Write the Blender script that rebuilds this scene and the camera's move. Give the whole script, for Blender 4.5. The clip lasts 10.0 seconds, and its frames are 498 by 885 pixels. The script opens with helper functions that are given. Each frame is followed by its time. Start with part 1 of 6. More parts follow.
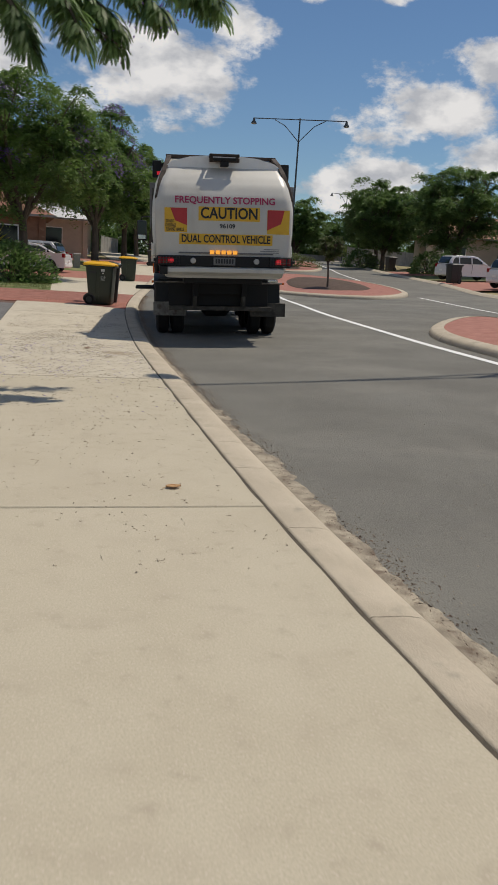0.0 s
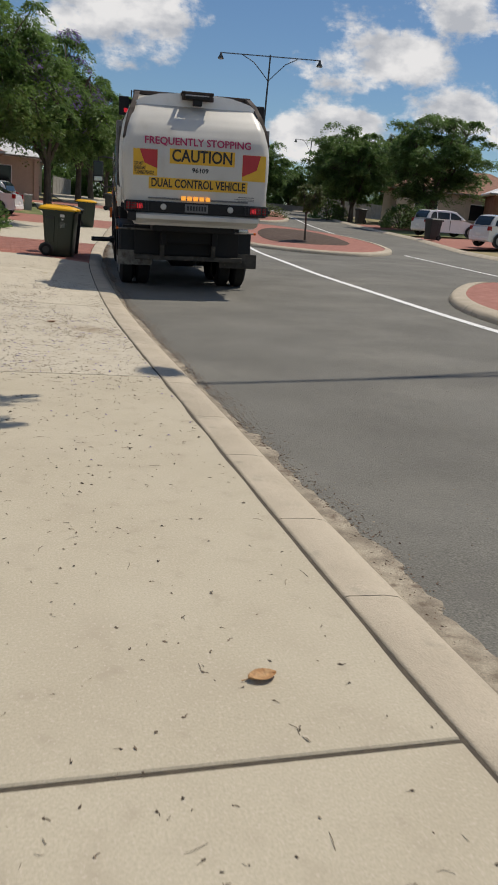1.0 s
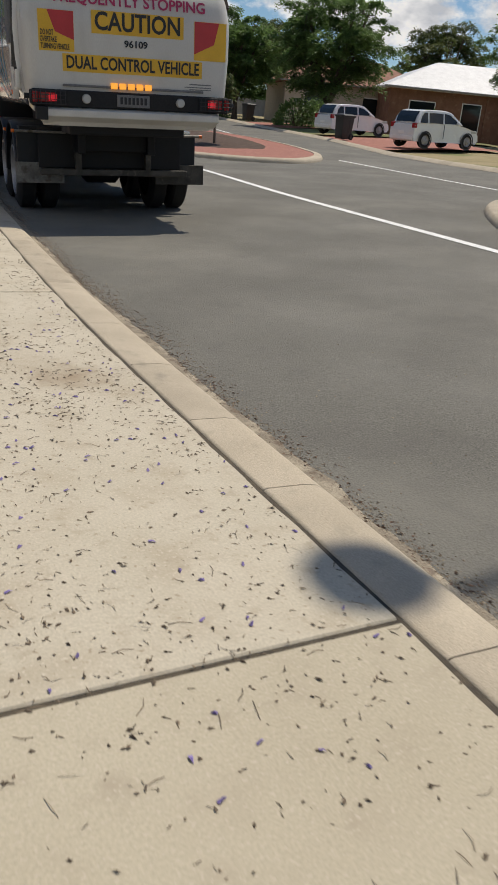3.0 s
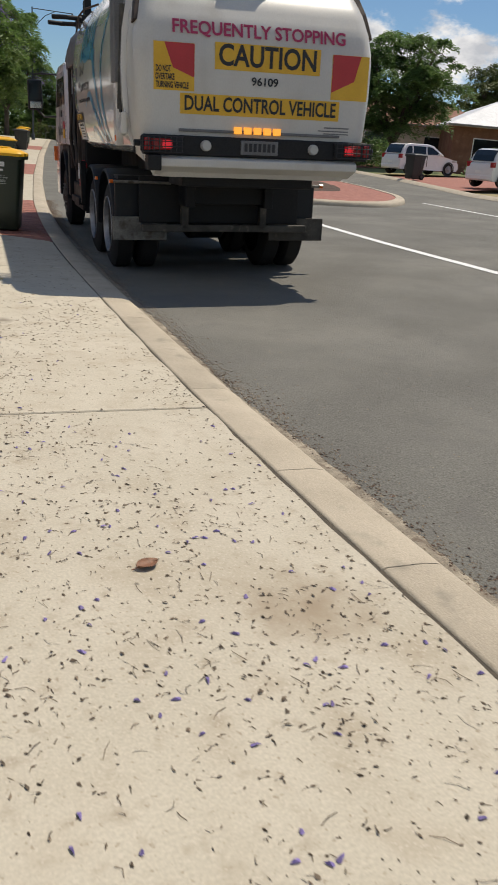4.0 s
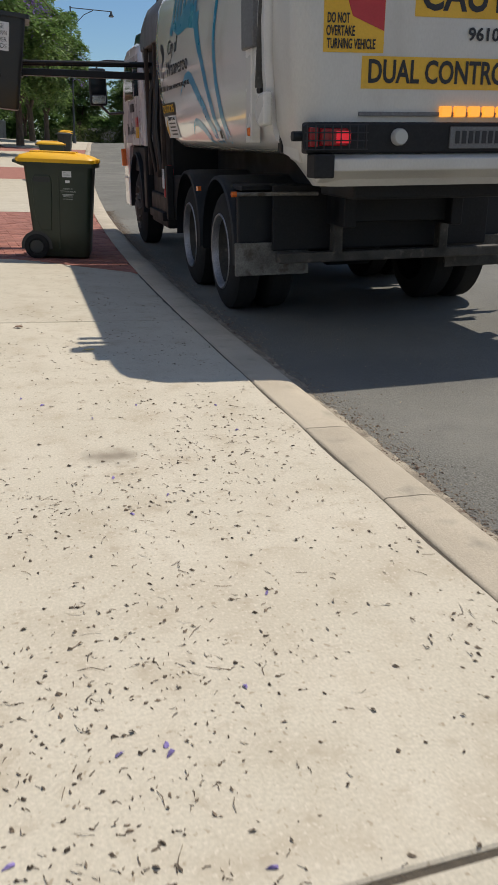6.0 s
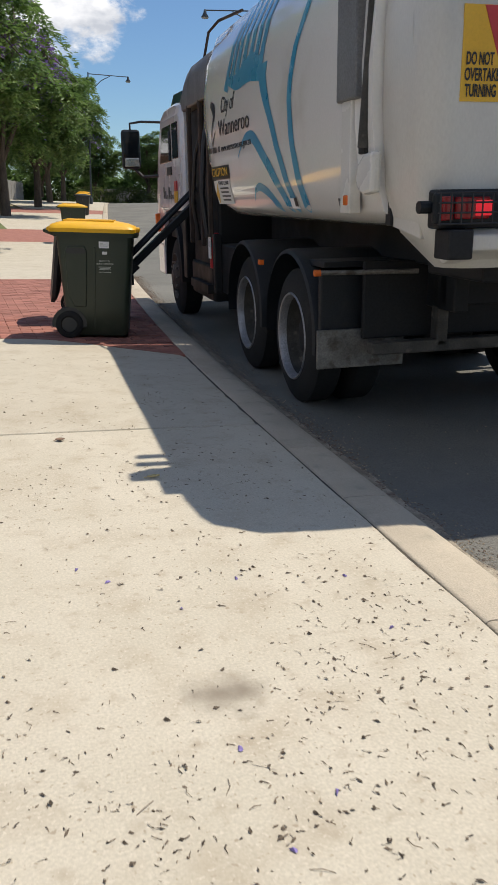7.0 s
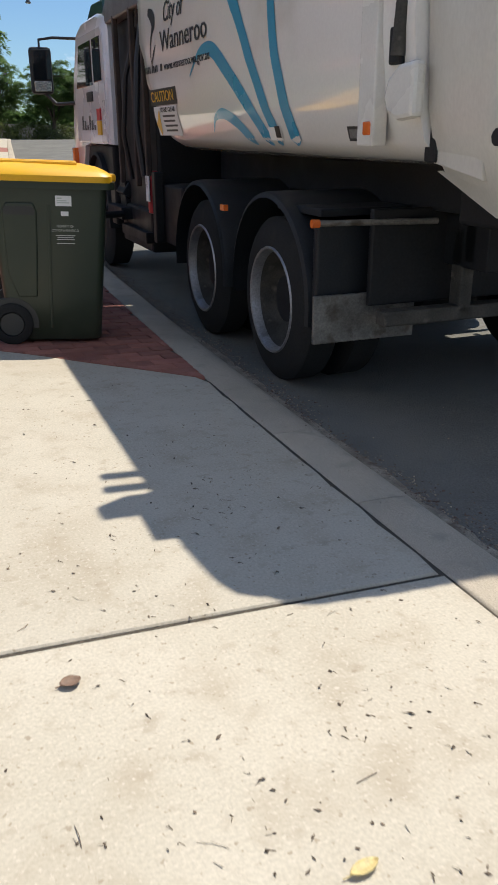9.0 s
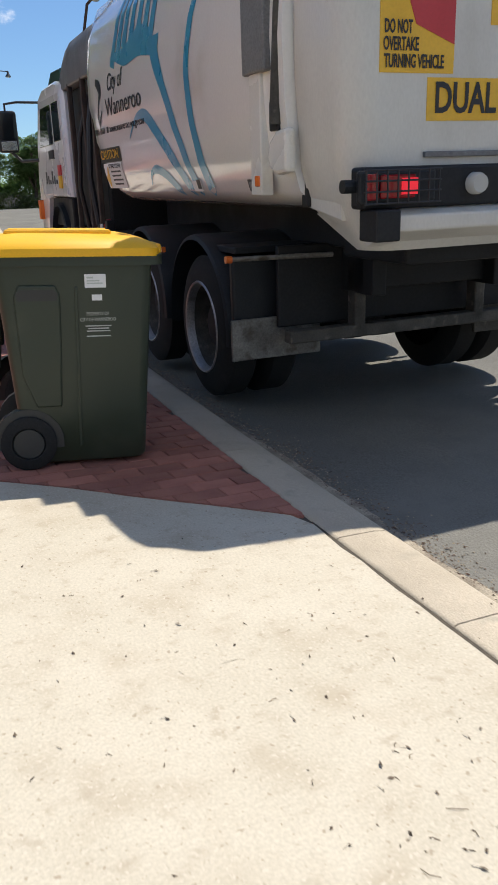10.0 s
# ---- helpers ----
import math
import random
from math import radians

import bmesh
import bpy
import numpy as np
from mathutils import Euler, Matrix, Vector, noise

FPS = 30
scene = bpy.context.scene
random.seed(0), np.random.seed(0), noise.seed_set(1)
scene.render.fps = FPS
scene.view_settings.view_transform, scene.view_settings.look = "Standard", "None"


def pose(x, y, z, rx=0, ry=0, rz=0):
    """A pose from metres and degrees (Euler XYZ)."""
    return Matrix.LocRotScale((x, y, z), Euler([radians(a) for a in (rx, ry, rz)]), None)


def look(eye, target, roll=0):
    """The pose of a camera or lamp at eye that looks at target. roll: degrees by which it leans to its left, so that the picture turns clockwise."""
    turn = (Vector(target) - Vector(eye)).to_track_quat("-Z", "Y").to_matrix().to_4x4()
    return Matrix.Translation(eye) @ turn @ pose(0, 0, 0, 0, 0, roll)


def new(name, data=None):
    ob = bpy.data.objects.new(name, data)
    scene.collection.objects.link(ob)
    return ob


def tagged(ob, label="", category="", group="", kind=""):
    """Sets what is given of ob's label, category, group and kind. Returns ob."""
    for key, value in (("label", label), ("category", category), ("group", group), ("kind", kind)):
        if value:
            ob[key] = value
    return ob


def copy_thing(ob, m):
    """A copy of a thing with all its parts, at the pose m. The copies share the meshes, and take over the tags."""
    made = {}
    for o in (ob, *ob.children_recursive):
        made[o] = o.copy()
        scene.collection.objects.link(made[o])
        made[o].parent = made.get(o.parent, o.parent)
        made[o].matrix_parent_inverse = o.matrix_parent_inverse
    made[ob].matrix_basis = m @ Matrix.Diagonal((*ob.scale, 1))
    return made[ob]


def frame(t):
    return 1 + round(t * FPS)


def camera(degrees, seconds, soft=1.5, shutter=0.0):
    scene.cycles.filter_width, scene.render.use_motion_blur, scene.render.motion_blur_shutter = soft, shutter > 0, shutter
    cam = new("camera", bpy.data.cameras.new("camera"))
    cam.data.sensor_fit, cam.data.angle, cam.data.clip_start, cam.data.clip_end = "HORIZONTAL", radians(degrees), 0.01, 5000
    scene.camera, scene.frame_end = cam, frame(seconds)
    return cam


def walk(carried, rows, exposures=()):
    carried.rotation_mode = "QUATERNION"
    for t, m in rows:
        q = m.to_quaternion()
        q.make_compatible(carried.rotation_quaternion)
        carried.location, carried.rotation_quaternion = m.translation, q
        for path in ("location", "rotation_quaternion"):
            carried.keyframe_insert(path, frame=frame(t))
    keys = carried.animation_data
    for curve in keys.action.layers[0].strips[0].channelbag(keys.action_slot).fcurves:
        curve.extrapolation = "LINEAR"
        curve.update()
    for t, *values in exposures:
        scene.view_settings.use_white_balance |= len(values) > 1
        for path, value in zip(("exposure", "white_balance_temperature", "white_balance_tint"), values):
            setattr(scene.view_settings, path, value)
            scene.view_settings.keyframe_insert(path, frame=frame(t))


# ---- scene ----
cam = camera(34.8, 10.0, 1.5, 0.12)
PATH = [
    (0, (-1.182, -4.429, 1.433), (-0.714, -2.536, 0.989), 3.9),
    (0.5, (-1.216, -3.123, 1.474), (-0.719, -1.231, 1.061), 3.8),
    (1, (-1.263, -1.717, 1.429), (-0.676, 0.113, 0.875), 5.8),
    (1.5, (-1.268, -0.391, 1.399), (-0.611, 1.375, 0.728), 7.4),
    (2, (-1.209, 1.003, 1.331), (-0.441, 2.736, 0.693), 6.1),
    (2.2, (-1.281, 1.49, 1.353), (-0.48, 3.214, 0.73), 6.3),
    (3.3, (-1.335, 4.129, 1.272), (-0.45, 5.745, 0.506), 5.5),
    (3.5, (-1.33, 4.573, 1.273), (-0.462, 6.212, 0.54), 6.4),
    (4, (-1.47, 5.406, 1.313), (-0.689, 7.118, 0.639), 5.0),
    (4.5, (-1.505, 6.211, 1.275), (-0.864, 7.963, 0.554), 4.8),
    (5, (-1.533, 6.921, 1.281), (-0.89, 8.663, 0.539), 3.1),
    (5.2, (-1.523, 7.18, 1.273), (-0.862, 8.928, 0.561), 2.9),
    (6.3, (-1.413, 8.847, 1.266), (-0.729, 10.599, 0.586), 2.4),
    (6.5, (-1.428, 9.105, 1.291), (-0.76, 10.872, 0.634), 2.6),
    (7, (-1.46, 9.736, 1.331), (-0.794, 11.534, 0.763), 1.8),
    (7.5, (-1.421, 10.427, 1.305), (-0.745, 12.219, 0.726), 2.7),
    (8, (-1.409, 11.136, 1.281), (-0.687, 12.867, 0.588), 2.2),
    (8.5, (-1.335, 11.84, 1.282), (-0.581, 13.56, 0.595), 0.9),
    (9, (-1.328, 12.571, 1.283), (-0.479, 14.245, 0.59), 2.3),
    (9.5, (-1.289, 13.349, 1.276), (-0.37, 15.004, 0.63), 2.1),
    (10, (-1.202, 14.056, 1.253), (-0.309, 15.756, 0.692), 0.1),
]
walk(cam, [(t, look(eye, target, roll)) for t, eye, target, roll in PATH],
     [(t, e, k, 10) for t, e, k in ((0.0, -0.46, 7100), (0.5, -0.38, 7100), (1.2, -0.41, 7000), (2.2, -0.55, 7150), (3.5, -0.2, 7150), (5.2, -0.2, 7100), (6.5, -0.12, 6700), (7.0, 0.0, 6850), (7.5, 0.17, 6950), (8.0, 0.15, 6750), (9.0, 0.2, 6700), (9.5, 0.18, 6700), (10.0, 0.33, 6700))])

# ---- world and sun ----
SUN_WAY = Vector((0.43, 0.225, 1.0)).normalized()
sun = new("sun", bpy.data.lights.new("sun", "SUN"))
sun.data.energy, sun.data.angle, sun.data.color = 4.35, radians(0.55), (1.0, 0.955, 0.88)
sun.matrix_basis = look((0, 0, 60), Vector((0, 0, 60)) - SUN_WAY)

world = bpy.data.worlds.new("sky")
scene.world = world
world.use_nodes = True
wn, wl = world.node_tree.nodes, world.node_tree.links
wn.clear()


def wmath(op, a, b=None, c=None):
    n = wn.new("ShaderNodeMath")
    n.operation = op
    for i, v in enumerate((a, b, c)):
        if v is None:
            continue
        if isinstance(v, (int, float)):
            n.inputs[i].default_value = v
        else:
            wl.new(v, n.inputs[i])
    return n.outputs[0]


sky = wn.new("ShaderNodeTexSky")
sky.sky_type, sky.sun_disc = "NISHITA", False
sky.sun_elevation, sky.sun_rotation = math.asin(SUN_WAY.z), math.atan2(SUN_WAY.x, SUN_WAY.y)
sky.air_density, sky.dust_density, sky.ozone_density = 1.0, 0.15, 3.0
coord = wn.new("ShaderNodeTexCoord")
sep = wn.new("ShaderNodeSeparateXYZ")
wl.new(coord.outputs["Generated"], sep.inputs[0])
az = wmath("ARCTAN2", sep.outputs[0], sep.outputs[1])
el = wmath("ARCSINE", sep.outputs[2])
# cumulus: centre azimuth, elevation, half width, half height (degrees)
CLOUDS = [(5.5, 11.6, 5.8, 3.1), (11.2, 14.6, 2.2, 2.0), (-3.8, 11.5, 2.6, 2.0), (24.4, 10.4, 5.0, 2.3), (28.2, 13.2, 2.6, 2.0),
          (21.5, 17.2, 1.8, 0.8), (15.8, 17.0, 1.4, 0.7), (20.5, 5.6, 5.5, 1.9), (29.0, 7.6, 4.4, 1.7), (35.0, 7.0, 4.5, 2.2),
          (35.5, 12.0, 4.5, 1.9), (43.0, 9.0, 5.0, 3.5), (27.0, 23.0, 6.0, 2.5), (8.0, 24.0, 6.0, 3.0), (-20.0, 14.0, 8.0, 4.0),
          # the last five are unseen, added high up for whiter, stronger fill light
          (60.0, 16.0, 12.0, 6.0), (100.0, 20.0, 18.0, 8.0), (-70.0, 22.0, 20.0, 8.0), (160.0, 18.0, 25.0, 8.0), (-130.0, 20.0, 25.0, 9.0), (-95.0, 44.0, 24.0, 9.0), (-150.0, 46.0, 26.0, 10.0), (-50.0, 40.0, 14.0, 6.0), (170.0, 52.0, 24.0, 9.0), (130.0, 36.0, 16.0, 6.0)]
mask = None
for ca, ce, wa, we in CLOUDS:
    u = wmath("MULTIPLY", wmath("SUBTRACT", az, radians(ca)), 1 / radians(wa))
    v = wmath("MULTIPLY", wmath("SUBTRACT", el, radians(ce)), 1 / radians(we))
    r2 = wmath("ADD", wmath("MULTIPLY", u, u), wmath("MULTIPLY", v, v))
    m1 = wmath("SUBTRACT", 1.0, wmath("SQRT", r2))
    mask = m1 if mask is None else wmath("MAXIMUM", mask, m1)
stretch = wn.new("ShaderNodeMapping")
stretch.inputs["Scale"].default_value = (1, 1, 1.7)
wl.new(coord.outputs["Generated"], stretch.inputs[0])
puffs = wn.new("ShaderNodeTexNoise")
puffs.inputs["Scale"].default_value, puffs.inputs["Detail"].default_value, puffs.inputs["Roughness"].default_value = 13.0, 9.0, 0.62
wl.new(stretch.outputs[0], puffs.inputs["Vector"])
body = wn.new("ShaderNodeTexNoise")
body.inputs["Scale"].default_value, body.inputs["Detail"].default_value = 24.0, 6.0
wl.new(stretch.outputs[0], body.inputs["Vector"])
dens = wmath("ADD", wmath("MAXIMUM", mask, -0.9), wmath("MULTIPLY", wmath("SUBTRACT", puffs.outputs[0], 0.47), 3.0))
cover = wn.new("ShaderNodeMapRange")
cover.interpolation_type = "SMOOTHSTEP"
cover.inputs[1].default_value, cover.inputs[2].default_value = -0.02, 0.5
wl.new(dens, cover.inputs[0])
shade = wn.new("ShaderNodeValToRGB")
shade.color_ramp.elements[0].position, shade.color_ramp.elements[0].color = 0.36, (4.6, 5.0, 5.8, 1)
shade.color_ramp.elements[1].position, shade.color_ramp.elements[1].color = 0.6, (8.0, 8.25, 8.8, 1)
wl.new(body.outputs[0], shade.inputs[0])
mix = wn.new("ShaderNodeMix")
mix.data_type = "RGBA"
wl.new(cover.outputs[0], mix.inputs["Factor"])
tint = wn.new("ShaderNodeMix")
tint.data_type, tint.blend_type = "RGBA", "MULTIPLY"
tint.inputs["Factor"].default_value = 1.0
tint.inputs[7].default_value = (0.54, 0.68, 0.82, 1)
wl.new(sky.outputs[0], tint.inputs[6])
wl.new(tint.outputs[2], mix.inputs[6])
wl.new(shade.outputs[0], mix.inputs[7])
back = wn.new("ShaderNodeBackground")
back.inputs[1].default_value = 0.125
wl.new(mix.outputs[2], back.inputs[0])
out = wn.new("ShaderNodeOutputWorld")
wl.new(back.outputs[0], out.inputs[0])


# ---- materials ----
def mat(name, a, b=None, rough=0.6, scale=8.0, fine=120.0, spread=0.5, bump=0.0, bump_scale=None, metal=0.0, c=None, c_scale=1.5,
        c_from=0.55, c_to=0.75, fine_amount=0.25, random=0.0, coat=0.0, island=0.0, stretch=(1, 1, 1), rough_var=0.1, spec=0.5, stain=None, speck=None, dots=None):
    """A surface of two colours mixed by coarse noise, a fine grain, stains c at a third scale, and relief."""
    m = bpy.data.materials.new(name)
    m.use_nodes = True
    nt = m.node_tree
    n, l = nt.nodes, nt.links
    p = n["Principled BSDF"]
    b = b or tuple(x * 0.8 for x in a)
    tc = n.new("ShaderNodeTexCoord")
    mp = n.new("ShaderNodeMapping")
    mp.inputs["Scale"].default_value = stretch
    l.new(tc.outputs["Object"], mp.inputs[0])

    def noise_at(s, detail=5.0):
        t = n.new("ShaderNodeTexNoise")
        t.inputs["Scale"].default_value, t.inputs["Detail"].default_value = s, detail
        l.new(mp.outputs[0], t.inputs["Vector"])
        return t.outputs[0]

    def blend(fac, x, y, kind="MIX"):
        t = n.new("ShaderNodeMix")
        t.data_type, t.blend_type = "RGBA", kind
        for k, v in ((0, fac), (6, x), (7, y)):
            if isinstance(v, (int, float)):
                t.inputs[k].default_value = v
            elif isinstance(v, tuple):
                t.inputs[k].default_value = (*v[:3], 1)
            else:
                l.new(v, t.inputs[k])
        return t.outputs[2]

    def ranged(x, lo, hi):
        t = n.new("ShaderNodeMapRange")
        t.interpolation_type = "SMOOTHSTEP"
        t.inputs[1].default_value, t.inputs[2].default_value = lo, hi
        l.new(x, t.inputs[0])
        return t.outputs[0]

    coarse = noise_at(scale)
    col = blend(ranged(coarse, 0.5 - spread / 2, 0.5 + spread / 2), a, b)
    grain = noise_at(fine, 3.0)
    if fine_amount:
        g = n.new("ShaderNodeMapRange")
        g.inputs[1].default_value, g.inputs[2].default_value = 0.25, 0.75
        g.inputs[3].default_value, g.inputs[4].default_value = 1 - fine_amount, 1 + fine_amount
        l.new(grain, g.inputs[0])
        col = blend(1.0, col, g.outputs[0], "MULTIPLY")
    if c:
        col = blend(ranged(noise_at(c_scale, 8.0), c_from, c_to), col, c)
    if stain:
        col = blend(ranged(noise_at(0.9, 7.0), 0.5, 0.95), col, stain)
        col = blend(ranged(noise_at(4.5, 9.0), 0.45, 0.92), col, stain)
    if speck:
        col = blend(ranged(noise_at(75, 2.0), 0.56, 0.72), col, speck)
    if dots:
        col = blend(ranged(noise_at(48, 2.0), 0.62, 0.74), col, dots)
    if random or island:
        if random:
            src = n.new("ShaderNodeObjectInfo").outputs["Random"]
        else:
            src = n.new("ShaderNodeNewGeometry").outputs["Random Per Island"]
        k = random or island
        g = n.new("ShaderNodeMapRange")
        g.inputs[3].default_value, g.inputs[4].default_value = 1 - k, 1 + k
        l.new(src, g.inputs[0])
        col = blend(1.0, col, g.outputs[0], "MULTIPLY")
    l.new(col, p.inputs["Base Color"])
    rr = n.new("ShaderNodeMapRange")
    rr.inputs[1].default_value, rr.inputs[2].default_value = 0.3, 0.7
    rr.inputs[3].default_value, rr.inputs[4].default_value = max(0.02, rough - rough_var), min(1, rough + rough_var)
    l.new(coarse, rr.inputs[0])
    l.new(rr.outputs[0], p.inputs["Roughness"])
    p.inputs["Metallic"].default_value = metal
    p.inputs["Specular IOR Level"].default_value = spec
    if coat:
        p.inputs["Coat Weight"].default_value, p.inputs["Coat Roughness"].default_value = coat, 0.06
    if bump:
        bp = n.new("ShaderNodeBump")
        bp.inputs["Strength"].default_value, bp.inputs["Distance"].default_value = min(1, bump), 0.01
        l.new(noise_at(bump_scale or fine, 4.0), bp.inputs["Height"])
        l.new(bp.outputs[0], p.inputs["Normal"])
    return m


def plain(name, a, rough=0.5, metal=0.0, emit=0.0, trans=0.0):
    m = bpy.data.materials.new(name)
    m.use_nodes = True
    p = m.node_tree.nodes["Principled BSDF"]
    p.inputs["Base Color"].default_value = (*a, 1)
    p.inputs["Roughness"].default_value, p.inputs["Metallic"].default_value = rough, metal
    if emit:
        p.inputs["Emission Color"].default_value, p.inputs["Emission Strength"].default_value = (*a, 1), emit
    if trans:
        p.inputs["Transmission Weight"].default_value = trans
    return m


def leaf_mat(name, a, b, trans=0.35):
    m = mat(name, a, b, rough=0.55, scale=1.2, fine=6.0, spread=0.35, island=0.2, fine_amount=0.2)
    n, l = m.node_tree.nodes, m.node_tree.links
    p = n["Principled BSDF"]
    tr = n.new("ShaderNodeBsdfTranslucent")
    l.new(p.inputs["Base Color"].links[0].from_socket, tr.inputs[0])
    mx = n.new("ShaderNodeMixShader")
    mx.inputs[0].default_value = trans
    l.new(p.outputs[0], mx.inputs[1])
    l.new(tr.outputs[0], mx.inputs[2])
    l.new(mx.outputs[0], n["Material Output"].inputs[0])
    return m


